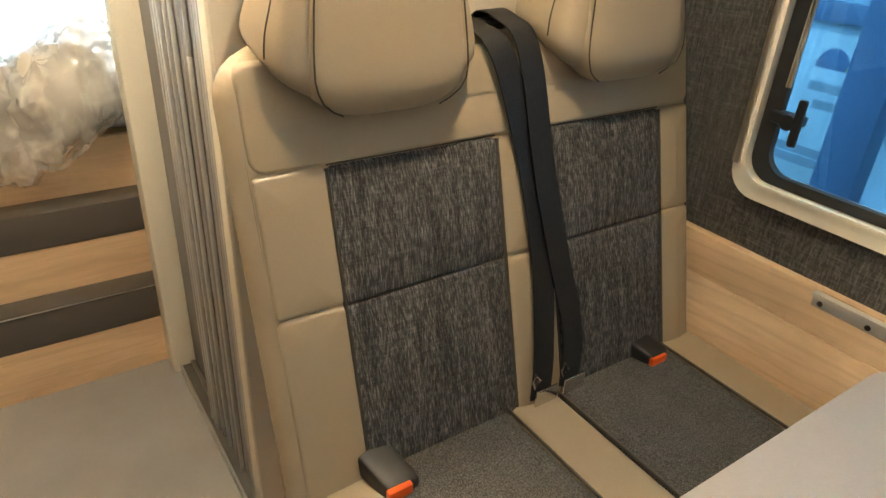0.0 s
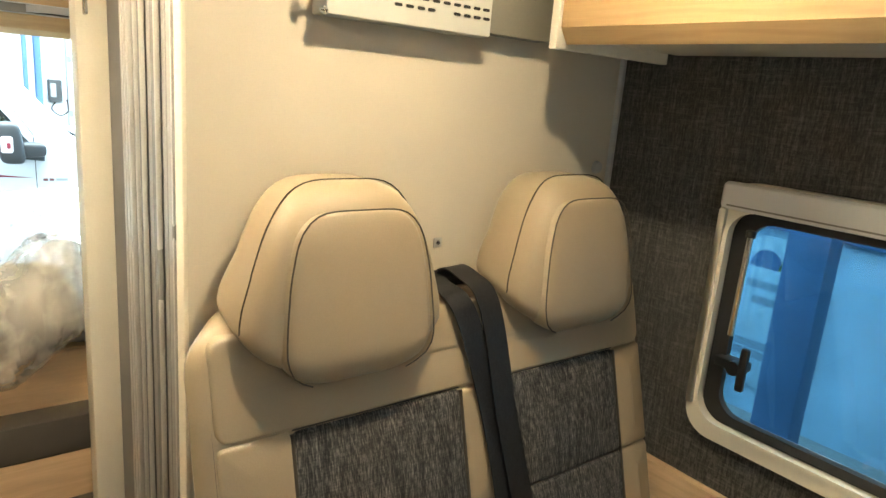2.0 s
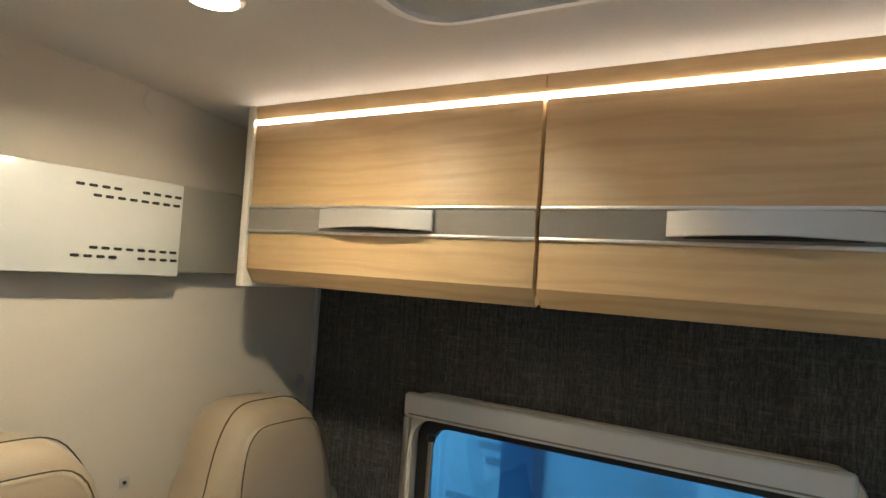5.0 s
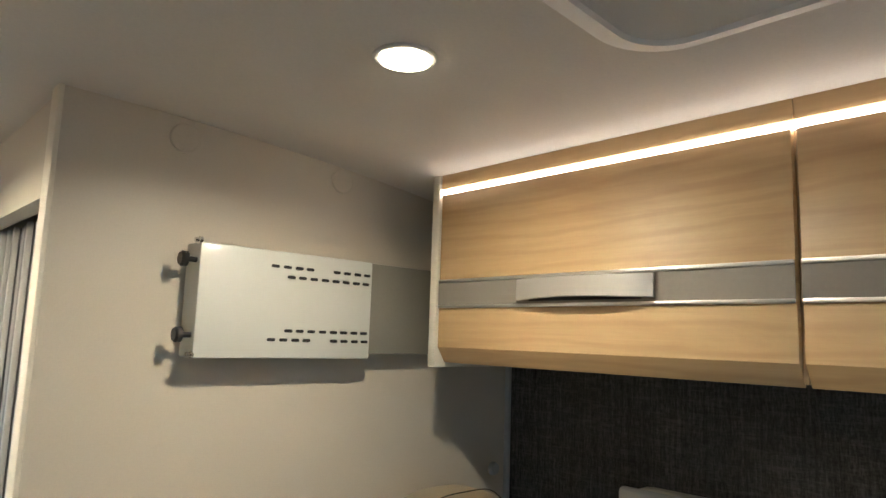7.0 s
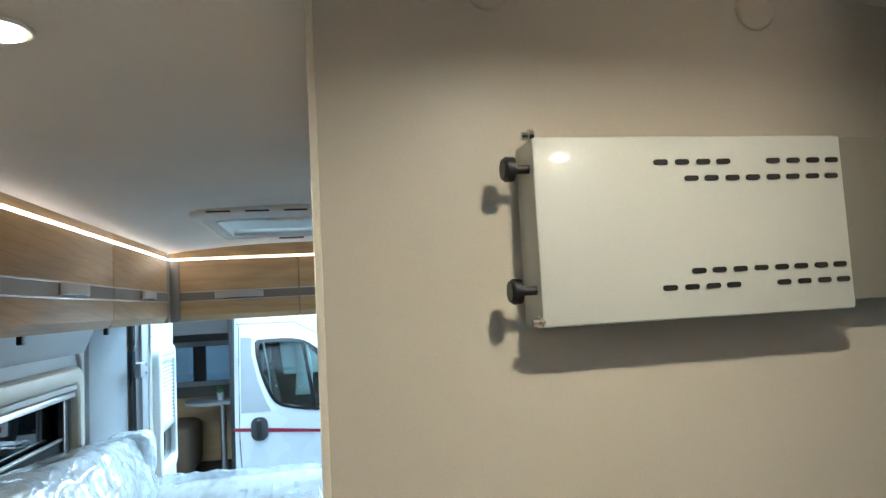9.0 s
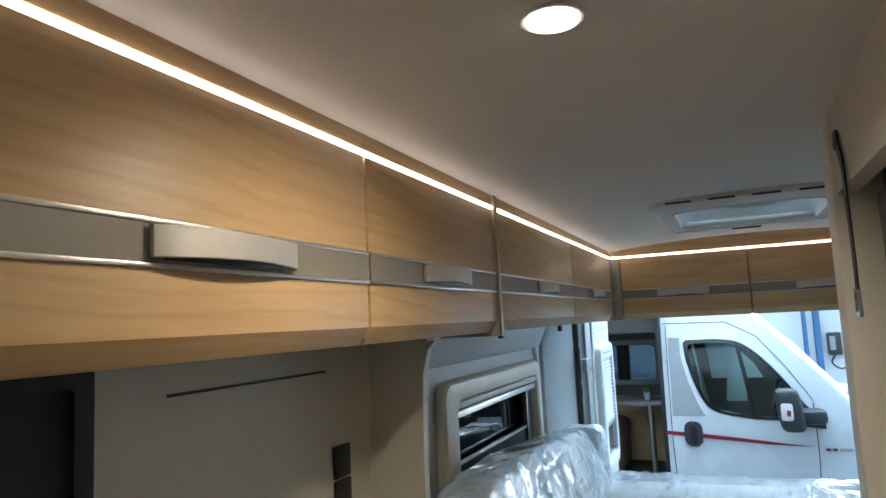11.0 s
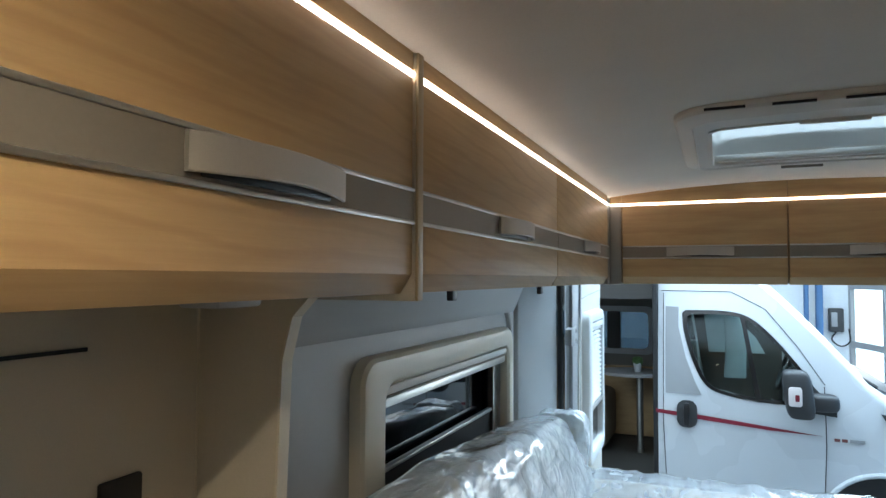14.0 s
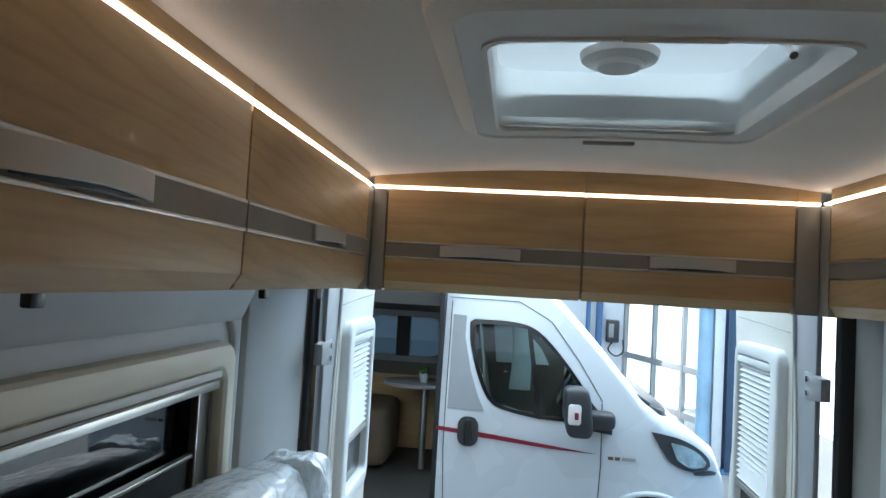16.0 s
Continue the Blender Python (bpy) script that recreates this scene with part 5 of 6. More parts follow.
GN = Vector((-GU.y, GU.x, 0))


def on_gate(u, v, w):
    q = GA + GU * u - GN * w
    return (q.x, q.y, v)


def gate_box(u0, u1, z0, z1, w0, w1):
    return prism([(u0, z0), (u1, z0), (u1, z1), (u0, z1)], w0, w1, on_gate)


GL = (GB - GA).length
structure("hall_wall_gate", gate_box(0, GL, 2.6, 4.6, -0.1, 0), M_HALLWALL, "white hall wall above the gate", "wall")
gate = thing("hall_gate", "glazed sectional gate with grey bars and bright daylight behind", "gate", (2.0, 12.0, GROUND))
for z in (GROUND + 0.05, 0.0, 0.62, 1.50, 2.1, 2.55):
    part("bar", gate_box(0, GL, z - 0.045, z + 0.045, 0, 0.06), M_BODYGREY, gate)
for u in (0.03, 0.95, 1.75, GL - 0.03):
    part("mullion", gate_box(u - 0.03, u + 0.03, GROUND, 2.6, 0.0, 0.065), M_BODYGREY, gate)
part("pane", gate_box(0, GL, GROUND, 2.6, -0.03, -0.02), M_CLEAR, gate).visible_shadow = False
structure("backdrop", box(-8, 16, 15.2, 15.3, GROUND - 0.05, 7), M_DAY, "bright overcast daylight outside the hall", "backdrop")
structure("backdrop_side", box(5.0, 5.1, 9.3, 15.2, GROUND - 0.05, 7), M_DAY, "bright overcast daylight outside the hall", "backdrop")
rail_box = thing("gate_motor", "grey gate control box with a hanging cable", "control box", (1.45, 12.95, 0.9))
part("case", box(1.36, 1.56, 12.86, 13.0, 0.80, 1.16, 0.02), M_GREYPLASTIC, rail_box)
part("panel", box(1.39, 1.47, 12.855, 12.862, 0.88, 1.10, 0.003), M_BODYGREY, rail_box)
part("cable", tube(smoothed([(1.46, 12.93, 0.80), (1.40, 12.92, 0.68), (1.52, 12.92, 0.58), (1.64, 12.92, 0.66), (1.63, 12.93, 0.85)]), 0.012, 6), M_BLACK, rail_box)
for x, y, wd in ((2.605, 10.6, 0.075), (1.035, 12.7, 0.026), (1.215, 12.75, 0.042)):
    c = thing("column", "blue painted steel column", "column", (x, y, GROUND), group="blue columns")
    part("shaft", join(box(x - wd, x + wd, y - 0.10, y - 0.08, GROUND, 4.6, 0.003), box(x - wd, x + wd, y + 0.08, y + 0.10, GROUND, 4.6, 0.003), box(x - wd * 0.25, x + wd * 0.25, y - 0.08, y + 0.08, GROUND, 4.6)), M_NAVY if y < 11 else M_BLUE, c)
    part("foot", box(x - wd - 0.05, x + wd + 0.05, y - 0.15, y + 0.15, GROUND, GROUND + 0.02, 0.003), M_BLUE, c)
structure("hall_wall_pier", box(2.40, 2.525, 10.64, 10.80, GROUND, 4.6), M_HALLWALL, "narrow white wall pier beside the gate", "wall")
pipe = thing("pipe", "pale blue down pipe by the gate", "pipe", (2.28, 10.72, GROUND))
part("pipe", tube([(2.28, 10.62, GROUND), (2.28, 10.62, 4.6)], 0.09, 16), M_LIGHTBLUE, pipe)
for z in (0.6, 1.5):
    part("collar", lathe([(0.09, -0.03), (0.10, -0.03), (0.10, 0.03), (0.09, 0.03)], (2.28, 10.62, z)), M_LIGHTBLUE, pipe)
# hall tubes out of view, then area lamps added to fill the hall
for x, y in ((-4.5, 7), (0.0, 5.6), (4.5, 7), (3.0, 0.5), (-4.0, 0.5), (0, 10.5), (7.0, 3.0), (0.3, -0.6)):
    t = thing("hall_light", "long white hall tube light", "tube light", (x, y, 4.5), group="hall tubes")
    part("housing", box(x - 0.9, x + 0.9, y - 0.09, y + 0.09, 4.53, 4.6, 0.01), M_HALLWALL, t)
    part("tube", box(x - 0.88, x + 0.88, y - 0.05, y + 0.05, 4.50, 4.529, 0.01), M_TUBE, t, "glowing tube")
lamp("hall_fill", "AREA", 2150, (0.57, 0.79, 1.0), look((0.5, 7.0, 4.45), (0.5, 7.0, 0)), size=(9, 5))
lamp("hall_fill", "AREA", 130, (0.68, 0.86, 1.0), look((4.5, 1.0, 4.45), (4.5, 1.0, 0)), size=(4, 6))
lamp("hall_fill", "AREA", 700, (0.66, 0.83, 1.0), look((-4.0, -1.5, 4.45), (-4.0, -1.5, 0)), size=(5, 6))
# added above the van to brighten the front hatch
lamp("hall_fill", "AREA", 320, (0.66, 0.83, 1.0), look((0.3, -0.6, 4.45), (0.3, -0.6, 0)), size=(4, 3))
lamp("gate_daylight", "AREA", 350, (0.78, 0.90, 1.0), look((1.95, 11.8, 1.0), (-0.8, 7.0, 0.5)), size=(2.3, 2.8))
# banner wall and column beyond the bench window
structure("hall_wall_banner", box(4.3, 4.4, -6, 9, GROUND, 4.6), M_LIGHTBLUE, "pale blue hall wall with banners", "wall")
col = thing("column", "blue painted steel column by the banners", "column", (3.5, 1.6, GROUND), group="blue columns")
part("shaft", box(3.42, 3.58, 1.46, 1.68, GROUND, 4.6, 0.01), M_BLUE, col)
ban = thing("banner", "pale banner with a blue and yellow sign and grey writing", "banner", (4.28, 2.2, 0))
part("sheet", box(4.285, 4.297, 1.75, 2.75, -0.35, 0.72, 0.002), M_BANNER, ban)
part("sign_blue", prism([(2.17 + 0.11 * math.cos(a), 0.50 + 0.13 * math.sin(a)) for a in np.linspace(0, math.pi, 14)], 4.280, 4.2845, on_x), M_BLUE, ban)
part("sign_yellow", prism([(1.99 + 0.09 * math.cos(a), 0.50 + 0.11 * math.sin(a)) for a in np.linspace(0, math.pi, 14)], 4.280, 4.2845, on_x), M_YELLOW, ban)
for z, a, b in ((0.38, 1.82, 2.28), (0.27, 1.92, 2.22), (-0.05, 1.85, 2.55), (-0.12, 1.85, 2.40)):
    part("writing", box(4.280, 4.2845, a, b, z - 0.028, z + 0.028), M_PRINT, ban)
for y0, y1, z0, z1, mat in ((0.15, 0.72, -0.55, 0.52, M_BANNER), (-0.6, -0.05, -0.5, 0.55, M_LIGHTBLUE), (2.95, 3.7, -0.45, 0.66, M_BANNER)):
    s = thing("poster", "large pale blue poster on the hall wall", "poster", (4.29, (y0 + y1) / 2, z0), group="hall posters")
    part("sheet", box(4.286, 4.298, y0, y1, z0, z1, 0.002), mat, s)
    for k in range(3):
        z = z0 + (z1 - z0) * (0.25 + 0.2 * k)
        part("writing", box(4.281, 4.2855, y0 + 0.08, y1 - 0.10 - 0.08 * k, z - 0.02, z + 0.02), M_LIGHTBLUE, s)
for z0, z1 in ((0.78, 0.90), (1.55, 1.62)):
    s = thing("wall_rail", "dark blue rail along the hall wall", "rail", (4.27, 1, z0), group="hall wall rails")
    part("rail", box(4.25, 4.298, -5, 8, z0, z1, 0.004), M_BLUE, s)

# ---- the white van outside ----
M_CABINT = plain("black_glass_border", (0.01, 0.01, 0.011), 0.15, relief=0.0)
M_CURTAIN = plain("pale_curtain", (0.62, 0.70, 0.70), 0.5, vary=0.15)
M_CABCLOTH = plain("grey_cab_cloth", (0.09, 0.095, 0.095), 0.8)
M_BADGE = plain("dark_red_badge", (0.16, 0.05, 0.05), 0.4)
M_INDIC = plain("pale_lens", (0.75, 0.68, 0.66), 0.15, relief=0.0)
M_HEADLAMP = plain("silver_reflector", (0.55, 0.60, 0.58), 0.2, metal=0.8, vary=0.4, stain=14.0, relief=0.0)
# this dark tone also carries the shade inside the other van
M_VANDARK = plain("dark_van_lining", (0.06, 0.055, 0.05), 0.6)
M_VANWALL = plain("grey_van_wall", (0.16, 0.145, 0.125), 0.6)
M_INBROWN = plain("brown_bench_cloth", (0.17, 0.115, 0.075), 0.8)
M_LEAF = plain("small_leaves", (0.06, 0.14, 0.04), 0.6, vary=0.4, stain=60.0)
van = thing("camper_van", "white camper van with a red stripe and its side door open", "van", (0, 7.5, GROUND))
YV = 6.5


def side_y(z):
    """Tumblehome of the near side."""
    return YV + (0.0 if z < 0.62 else 0.16 * ((z - 0.62) / 1.0) ** 1.5) + (0.03 * ((0.2 - z) / 0.6) if z < 0.2 else 0)


def top_z(x):
    """Roof, windscreen and bonnet line seen from the side."""
    pts = ((-0.64, 1.78), (-0.2, 1.77), (0.05, 1.66), (0.20, 1.52), (0.45, 1.25), (0.75, 0.90), (0.88, 0.80), (1.10, 0.70), (1.30, 0.55), (1.40, 0.36), (1.44, 0.15))
    for (a, p), (b, q) in zip(pts, pts[1:]):
        if x <= b:
            return p + (q - p) * (x - a) / (b - a)
    return 0.1


def body_at(x):
    """Cross-section points of the cab at x, from the near sill over the roof to the far sill."""
    t, out = top_z(x), []
    pull = max(0.0, (x - 0.75) / 0.69) ** 2.4 * 0.45
    for k in range(57):
        z = -0.28 + (t - 0.10 + 0.28) * k / 56
        out.append((x, side_y(z) + pull, z))
    for k in range(1, 6):
        a = radians(90 * k / 6)
        z = t - 0.10 + 0.10 * math.sin(a)
        out.append((x, side_y(t - 0.1) + pull + 0.16 * (1 - math.cos(a)), z))
    return out + [(x, 2 * 7.5 - y, z) for _, y, z in reversed(out)]


# side window outline of the cab door
WIN = curve2([(-0.465, 1.372), (-0.15, 1.368), (0.02, 1.315), (0.20, 1.14), (0.38, 0.90), (0.43, 0.76)], 5) + curve2([(0.40, 0.715), (0.05, 0.728), (-0.20, 0.77), (-0.315, 0.84), (-0.40, 1.02), (-0.455, 1.22)], 5)
WC = (-0.06, 1.04)


def within(u, v, poly):
    hit = False
    for (a, p), (b, q) in zip(poly, poly[1:] + poly[:1]):
        if (p > v) != (q > v) and u < a + (b - a) * (v - p) / (q - p):
            hit = not hit
    return hit


def scaled(poly, k, c=WC):
    return [(c[0] + (u - c[0]) * k, c[1] + (v - c[1]) * k) for u, v in poly]


bm = bmesh.new()
xs = list(np.linspace(-0.64, 0.56, 49)) + [0.6, 0.68, 0.75, 0.82, 0.88, 0.94, 1.0, 1.05, 1.1, 1.15, 1.2, 1.25, 1.3, 1.33, 1.36, 1.38, 1.40, 1.42, 1.435]
rows = [[bm.verts.new(p) for p in body_at(x)] for x in xs]
hole = scaled(WIN, 0.95)
for r0, r1 in zip(rows, rows[1:]):
    for i in range(len(r0) - 1):
        c = (r0[i].co + r0[i + 1].co + r1[i + 1].co + r1[i].co) / 4
        screen = 0.10 < c.x < 0.66 and c.z > top_z(c.x) - 0.02 and abs(c.y - 7.5) < 0.70
        if not screen and not (c.y < 7.5 and within(c.x, c.z, hole)):
            bm.faces.new((r0[i], r0[i + 1], r1[i + 1], r1[i]))
bm.faces.new(rows[-1])
bmesh.ops.delete(bm, geom=[v for v in bm.verts if not v.link_faces], context="VERTS")
part("cab_body", bm, M_WHITEBODY, van)


def skin(poly, thick, off, mat, name, label="", parent=None, bev=0.0):
    """A flat piece laid on the curved near side: cut into bands, so that it follows the curve."""
    bm = bmesh.new()
    vs = [bm.verts.new((u, 0, v)) for u, v in poly]
    bm.faces.new(vs)
    for z in np.linspace(min(v for _, v in poly), max(v for _, v in poly), 10)[1:-1]:
        bmesh.ops.bisect_plane(bm, geom=bm.verts[:] + bm.edges[:] + bm.faces[:], plane_co=(0, 0, z), plane_no=(0, 0, 1))
    ext = bmesh.ops.extrude_face_region(bm, geom=bm.faces[:])
    moved = {e for e in ext["geom"] if isinstance(e, bmesh.types.BMVert)}
    for v in bm.verts:
        v.co.y = side_y(v.co.z) - off - (thick if v in moved else 0)
    return part(name, bm, mat, parent or van, label)


def ray_to(poly, a, c):
    """Where the ray at angle a from c leaves a polygon."""
    best = 0.0
    dx, dz = math.cos(a), math.sin(a)
    for (ua, va), (ub, vb) in zip(poly, poly[1:] + poly[:1]):
        ex, ez = ub - ua, vb - va
        det = dx * ez - dz * ex
        if abs(det) > 1e-9:
            k = ((ua - c[0]) * ez - (va - c[1]) * ex) / det
            w = ((ua - c[0]) * dz - (va - c[1]) * dx) / det
            if k > 0 and -1e-6 <= w <= 1 + 1e-6:
                best = max(best, k)
    return (c[0] + best * dx, c[1] + best * dz)


def ring_skin(outer, inner, thick, off, mat, name, label="", parent=None):
    """A frame on the curved side of the cab, between two outlines."""
    bm = bmesh.new()
    rows = []
    for poly, lift in ((outer, 0.0), (outer, thick), (inner, thick), (inner, 0.0)):
        pts = [ray_to(poly, 2 * math.pi * i / 96, WC) for i in range(96)]
        ys = [side_y(v) - off - lift for _, v in pts]
        rows.append([bm.verts.new((u, y, v)) for (u, v), y in zip(pts, ys)])
    for r0, r1 in zip(rows, rows[1:] + rows[:1]):
        for i in range(96):
            bm.faces.new((r0[i], r0[(i + 1) % 96], r1[(i + 1) % 96], r1[i]))
    return part(name, bm, mat, parent or van, label)


DOOR = [(-0.60, -0.2), (-0.60, 1.50), (-0.12, 1.50), (0.10, 1.38), (0.30, 1.12), (0.47, 0.86), (0.47, -0.2)]
door = ring_skin(DOOR, scaled(WIN, 1.01), 0.006, 0.004, M_WHITEBODY, "front_door")
ring_skin(WIN, scaled(WIN, 0.915), 0.008, 0.006, M_CABINT, "window_border", "black glass border", door)
bm = bmesh.new()
bm.faces.new([bm.verts.new((u, side_y(v) - 0.009, v)) for u, v in (ray_to(scaled(WIN, 0.955), 2 * math.pi * i / 64, WC) for i in range(64))])
part("side_pane", bm, M_CARPANE, door, "clear side glass").visible_shadow = False
skin([(-0.060, 1.345), (-0.030, 1.340), (0.072, 0.725), (0.035, 0.725)], 0.006, 0.010, M_CABINT, "window_bar", "black upright window bar", door)
bm = bmesh.new()
bm.faces.new([bm.verts.new(p) for p in ((0.10, 6.8, 1.60), (0.10, 8.2, 1.60), (0.66, 8.2, 0.995), (0.66, 6.8, 0.995))])
part("windscreen", bm, M_CARPANE, van, "clear windscreen").visible_shadow = False
# dark panel added so that the white cab inside looks shaded
part("cab_shade_panel", prism([(-0.62, 0.0), (-0.62, 1.50), (-0.05, 1.50), (0.34, 1.02), (0.34, 0.0)], 8.20, 8.23, on_y), M_VANDARK, van, "dark panel for the shade inside the cab")
# solid panel: the far window's brightness is only in its pale colour
part("far_window_panel", prism([(-0.30, 0.90), (-0.34, 1.28), (-0.10, 1.28), (0.12, 1.05), (0.20, 0.90)], 8.192, 8.199, on_y), M_CURTAIN, van, "pale solid panel for the bright far cab window")
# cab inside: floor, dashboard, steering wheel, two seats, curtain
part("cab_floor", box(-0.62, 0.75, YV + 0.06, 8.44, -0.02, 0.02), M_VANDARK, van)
part("dashboard", cushion(0.36, 0.98, YV + 0.12, 8.36, 0.30, 0.86, 6.0, 8), M_GREYPLASTIC, van, "dark dashboard")
wheel_ring = [(0.27 + 0.06 * math.sin(a), 6.98 + 0.185 * math.cos(a), 0.93 + 0.17 * math.sin(a)) for a in np.linspace(0, 2 * math.pi, 25)[:-1]]
steer = part("steering_wheel", tube(wheel_ring, 0.016, 8, True), M_BLACK, van, "black steering wheel")
part("hub", tube([(0.27, 6.98, 0.93), (0.42, 6.98, 0.84)], 0.05, 12), M_BLACK, steer)
for yc in (6.98, 8.02):
    seat = part("cab_seat", cushion(-0.42, 0.10, yc - 0.24, yc + 0.24, 0.28, 0.46, 6.0, 8), M_CABCLOTH, van, "grey cab seat")
    part("seat_back", cushion(-0.44, -0.30, yc - 0.24, yc + 0.24, 0.40, 1.02, 5.0, 10, lambda q, u: Vector((q.x - 0.16 * (q.z - 0.4), q.y, q.z))), M_CABCLOTH, seat)
    part("head_pad", cushion(-0.52, -0.42, yc - 0.13, yc + 0.13, 1.04, 1.25, 4.0, 8), M_CABCLOTH, seat)
part("curtain", prism(curve2([(-0.20, 1.42), (-0.16, 1.20), (-0.15, 1.0), (-0.17, 0.70)], 5) + curve2([(0.02, 0.70), (0.02, 1.0), (-0.02, 1.22), (-0.09, 1.42)], 5), 7.86, 7.90, on_y, 0.01), M_CURTAIN, van, "pale folded screen behind the seats")
part("belt_strap", ribbon([(-0.40, 6.66, 1.38), (-0.36, 6.70, 1.10), (-0.33, 6.74, 0.72)], (0, 0.3, 1), 0.045, 0.003), M_BODYGREY, van, "grey seat belt")
# door seams, pillar decal, stripe
for pts in ([(-0.60, 1.50), (-0.60, 0.5), (-0.57, -0.2)], [(0.47, 0.86), (0.475, 0.45), (0.46, 0.12)], [(-0.62, 1.52), (-0.12, 1.515), (0.11, 1.39), (0.31, 1.13), (0.475, 0.87)]):
    part("seam", tube([(u, side_y(v) - 0.010, v) for u, v in (Vector(a).lerp(Vector(b), t) for a, b in zip(pts, pts[1:]) for t in np.linspace(0, 1, 6))], 0.0032, 6), M_GREYPLASTIC, van)
skin([(-0.585, 0.75), (-0.585, 1.40), (-0.49, 1.395), (-0.492, 1.25), (-0.44, 1.02), (-0.375, 0.84), (-0.33, 0.75)], 0.002, 0.0105, M_BODYGREY, "pillar_decal", "grey decal", door)
skin([(-0.655, 0.600), (-0.655, 0.628), (-0.30, 0.600), (0.12, 0.556), (0.45, 0.520), (0.12, 0.532), (-0.30, 0.567)], 0.002, 0.0105, M_RED, "stripe", "dark red stripe")
grip = skin(rounded(-0.505, -0.362, 0.505, 0.705, 0.06), 0.012, 0.011, M_GREYPLASTIC, "door_handle", "black door handle", door)
part("bar", cushion(-0.457, -0.412, YV - 0.06, YV - 0.024, 0.52, 0.69, 4, 6), M_BLACK, grip)
for u, w in ((0.54, 0.035), (0.585, 0.035), (0.66, 0.09)):
    skin([(u - w / 2, 0.49), (u + w / 2, 0.49), (u + w / 2, 0.512), (u - w / 2, 0.512)], 0.002, 0.006, M_BADGE if w < 0.06 else M_BODYGREY, "badge", "small badge")
# mirror
mir = part("mirror", cushion(0.20, 0.38, YV - 0.26, YV - 0.09, 0.66, 0.99, 4.5, 12, lambda q, u: Vector((q.x - 0.018 * u.z, q.y, q.z))), M_GREYPLASTIC, van, "large black mirror")
part("indicator", prism(rounded(0.222, 0.305, 0.755, 0.885, 0.02), YV - 0.275, YV - 0.255, on_y, 0.004), M_INDIC, mir, "pale indicator lens")
part("red_mark", prism(rounded(0.262, 0.288, 0.79, 0.835, 0.006), YV - 0.2775, YV - 0.2752, on_y), M_RED, mir, "red mark on the lens")
part("arm", cushion(0.33, 0.55, YV - 0.14, YV + 0.02, 0.70, 0.82, 4.0, 8), M_GREYPLASTIC, mir)
skin([(0.30, 0.98), (0.54, 0.70), (0.54, 0.66), (0.36, 0.68)], 0.02, 0.012, M_GREYPLASTIC, "mirror_base", "", van)
# wiper cowl and headlamp
part("cowl", tube(smoothed([(0.56, 6.66, 1.00), (0.70, 6.62, 0.88), (0.86, 6.64, 0.80), (0.92, 6.8, 0.79)]), 0.035, 8), M_GREYPLASTIC, van)
part("wiper", tube([(0.60, 6.60, 0.99), (0.80, 6.60, 0.86)], 0.014, 6), M_BLACK, van)


def hug(poly, off, mat, name, label, parent):
    """A thin piece that follows the curved wing and bonnet edge."""
    bm = bmesh.new()
    bm.faces.new([bm.verts.new((u, 0, v)) for u, v in poly])
    for k in range(1, 12):
        for co, no in (((0.7 + 0.05 * k, 0, 0), (1, 0, 0)), ((0, 0, 0.38 + 0.03 * k), (0, 0, 1))):
            bmesh.ops.bisect_plane(bm, geom=bm.verts[:] + bm.edges[:] + bm.faces[:], plane_co=co, plane_no=no)
    ext = bmesh.ops.extrude_face_region(bm, geom=bm.faces[:])
    moved = {e for e in ext["geom"] if isinstance(e, bmesh.types.BMVert)}
    for v in bm.verts:
        x, z = v.co.x, v.co.z
        t = top_z(x)
        y = side_y(min(z, t - 0.1)) + max(0.0, (x - 0.75) / 0.69) ** 2.4 * 0.45
        if z > t - 0.1:
            y += 0.16 * (1 - math.sqrt(max(0.0, 1 - ((z - t + 0.1) / 0.1) ** 2)))
        v.co.y = y - off - (0.008 if v in moved else 0)
    return part(name, bm, mat, parent, label)


lampb = hug(curve2([(0.80, 0.70), (0.98, 0.665), (1.12, 0.60), (1.22, 0.52), (1.25, 0.46)], 4) + curve2([(1.22, 0.435), (1.08, 0.44), (0.94, 0.50), (0.86, 0.60)], 4), 0.006, M_GREYPLASTIC, "headlamp", "dark headlamp housing", van)
hug(curve2([(0.93, 0.635), (1.04, 0.61), (1.15, 0.55), (1.21, 0.485)], 4) + curve2([(1.19, 0.46), (1.08, 0.465), (0.98, 0.52)], 4), 0.015, M_HEADLAMP, "reflector", "silver reflector", lampb)
hug(curve2([(1.10, 0.43), (1.24, 0.425), (1.31, 0.40)], 4) + [(1.30, 0.385), (1.12, 0.41)], 0.006, M_GREYPLASTIC, "lower_grille", "dark lower grille", van)
# wheel arch and wheel
arch = [(0.82 + 0.40 * math.cos(a), -0.14 + 0.42 * math.sin(a)) for a in np.linspace(0, math.pi, 18)]
skin(arch, 0.004, 0.008, M_BLACK, "wheel_arch", "dark wheel arch")
lip = [(0.82 + 0.41 * math.cos(a), YV - 0.012, -0.14 + 0.43 * math.sin(a)) for a in np.linspace(0.1, math.pi - 0.1, 18)]
part("arch_lip", tube(lip, 0.018, 8), M_WHITEBODY, van)
wheel = part("wheel", lathe([(0.18, -0.10), (0.30, -0.11), (0.34, -0.08), (0.34, 0.08), (0.30, 0.11), (0.18, 0.10)], (0.82, YV + 0.09, GROUND + 0.34), "y", 32), M_RUBBER, van)
part("rim", lathe([(0, -0.06), (0.05, -0.07), (0.17, -0.05), (0.20, -0.09), (0.20, 0.05), (0, 0.05)], (0.82, YV + 0.09, GROUND + 0.34), "y", 24), M_ALU, wheel)
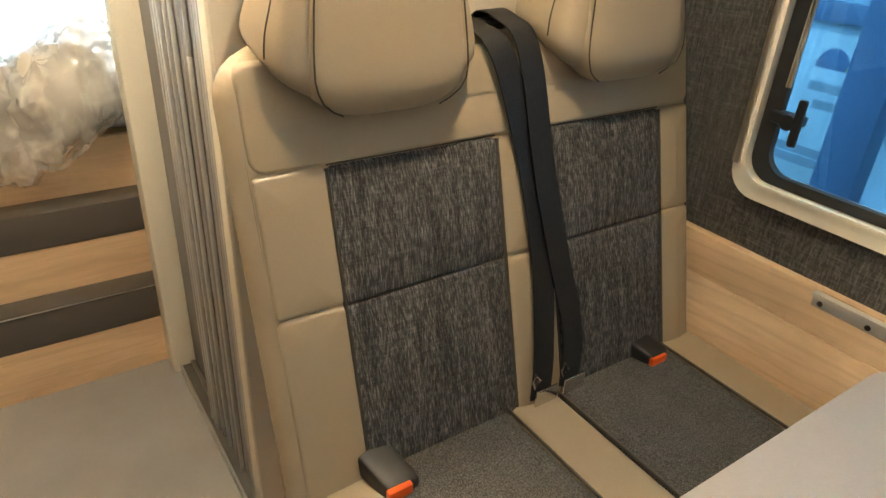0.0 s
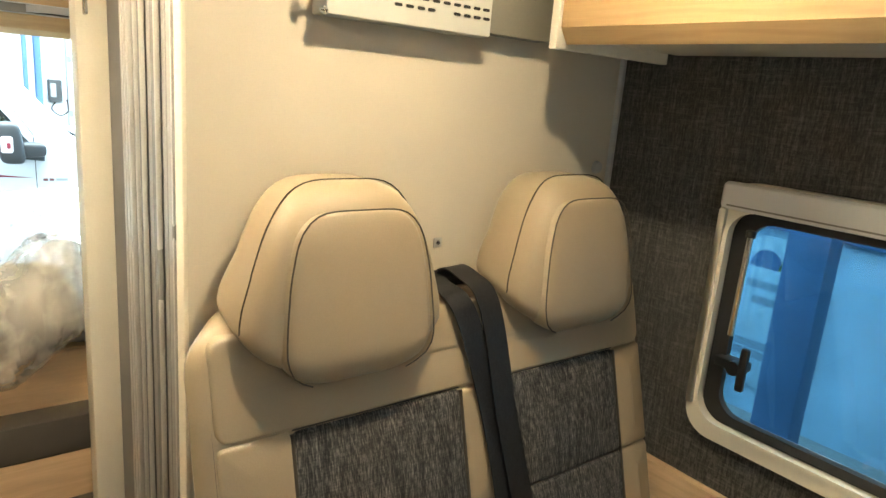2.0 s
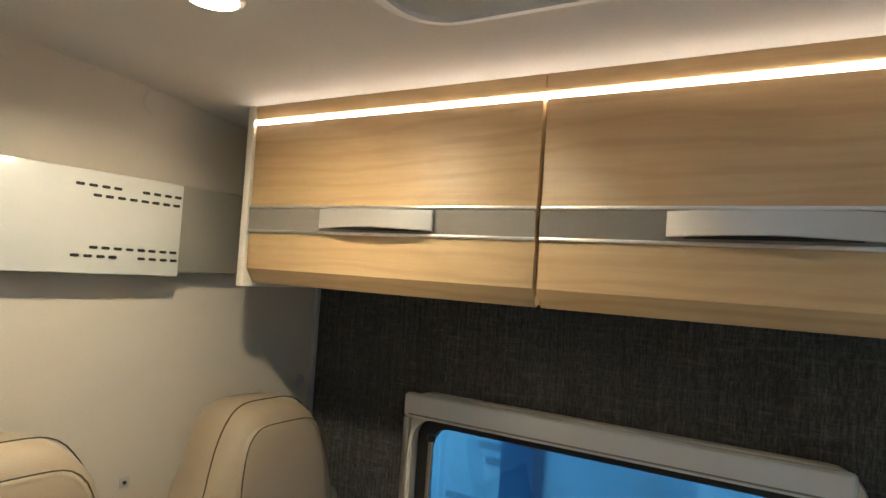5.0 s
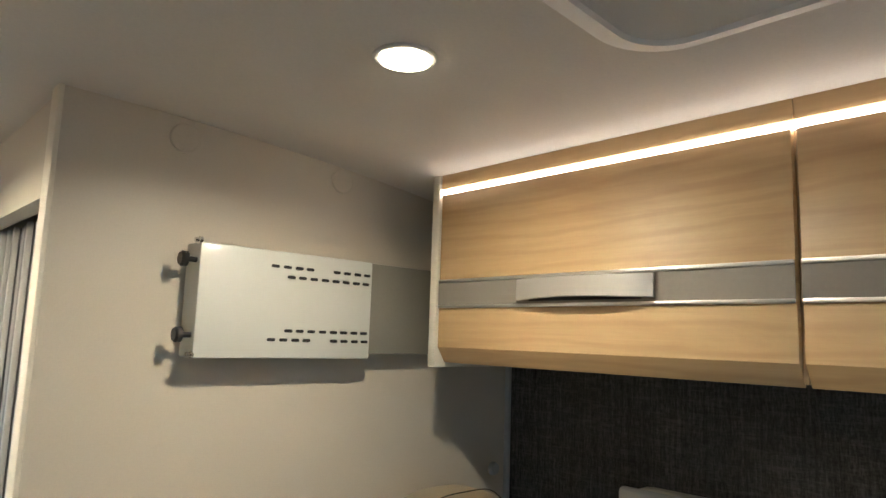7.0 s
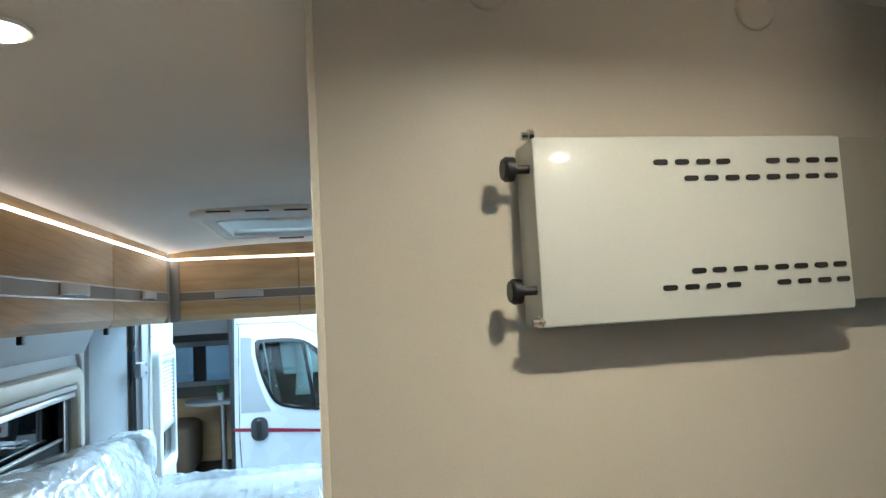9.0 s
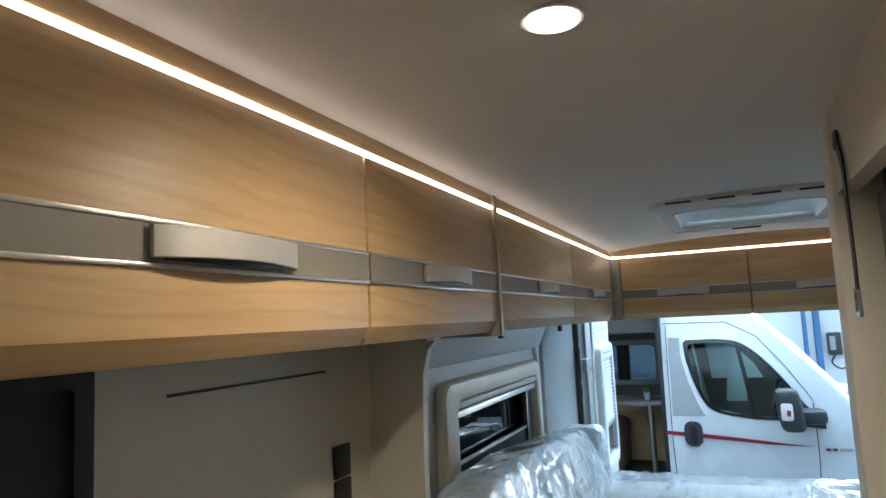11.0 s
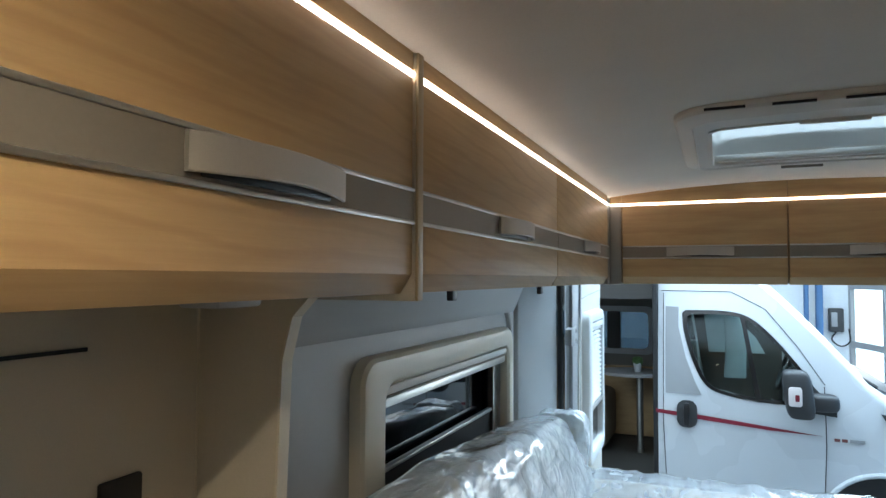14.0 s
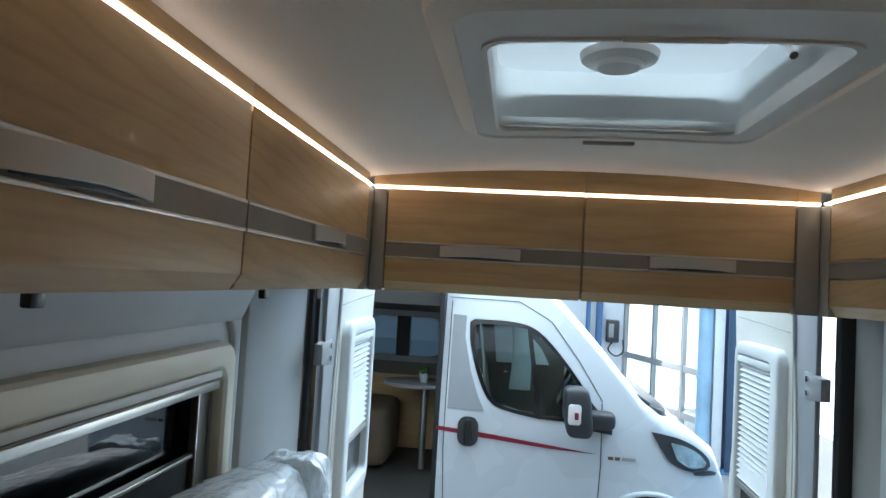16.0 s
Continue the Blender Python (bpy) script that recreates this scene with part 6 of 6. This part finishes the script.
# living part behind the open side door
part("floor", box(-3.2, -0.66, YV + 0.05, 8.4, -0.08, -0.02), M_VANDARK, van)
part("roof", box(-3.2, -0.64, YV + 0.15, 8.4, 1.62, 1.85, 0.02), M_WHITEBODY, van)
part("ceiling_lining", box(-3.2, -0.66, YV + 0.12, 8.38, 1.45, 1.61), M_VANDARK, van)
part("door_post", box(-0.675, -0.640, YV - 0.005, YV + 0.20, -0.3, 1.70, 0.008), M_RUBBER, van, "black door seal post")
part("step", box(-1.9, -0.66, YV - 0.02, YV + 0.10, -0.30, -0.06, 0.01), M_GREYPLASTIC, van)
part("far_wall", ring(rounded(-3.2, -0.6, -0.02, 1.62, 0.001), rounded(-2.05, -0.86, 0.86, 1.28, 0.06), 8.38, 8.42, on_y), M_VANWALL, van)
vw = part("far_window_frame", ring(rounded(-2.09, -0.82, 0.82, 1.32, 0.08), rounded(-2.03, -0.88, 0.88, 1.26, 0.06), 8.355, 8.379, on_y), M_ABS, van, "pale window frame")
part("pane", box(-2.05, -0.86, 8.39, 8.395, 0.86, 1.28), M_VANPANE, vw)
part("mullion", box(-1.30, -1.16, 8.352, 8.378, 0.87, 1.27, 0.01), M_VANDARK, vw, "dark upright blind")
part("end_wall", box(-3.25, -3.2, YV, 8.4, -0.3, 1.8), M_WHITEBODY, van)
part("rear_side", box(-3.2, -1.95, YV, YV + 0.05, -0.3, 1.8, 0.01), M_WHITEBODY, van)
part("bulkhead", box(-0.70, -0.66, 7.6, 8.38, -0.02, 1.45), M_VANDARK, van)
part("dado", box(-3.1, -0.7, 8.30, 8.37, 0.0, 0.70), M_OAKX, van)
vt = part("inner_table", prism([(-0.98 + 0.30 * math.cos(a), 7.75 + 0.26 * math.sin(a)) for a in np.linspace(0, 2 * math.pi, 28)[:-1]], 0.70, 0.73, on_z, 0.004), M_TABLE, van, "pale round table")
part("leg", tube([(-0.90, 7.70, -0.02), (-0.90, 7.70, 0.70)], 0.03, 12), M_ALU, vt)
part("inner_bench", cushion(-1.9, -1.18, 7.45, 8.28, 0.0, 0.52, 7.0, 10), M_INBROWN, van, "brown bench")
part("inner_backrest", cushion(-1.9, -1.70, 7.45, 8.28, 0.5, 1.0, 7.0, 10), M_INBROWN, van, "brown backrest")
pot = thing("plant_pot", "small white plant pot on the table of the other van", "plant pot", (-0.92, 7.70, 0.731))
part("pot", lathe([(0, 0), (0.030, 0), (0.042, 0.085), (0.036, 0.085), (0.030, 0.02), (0, 0.02)], (-0.92, 7.70, 0.731), "z", 18), M_WHITEBODY, pot)
part("plant", crumple(cushion(-0.955, -0.885, 7.665, 7.735, 0.80, 0.86, 2.5, 8), 0.02, 40.0), M_LEAF, pot, "small green plant")
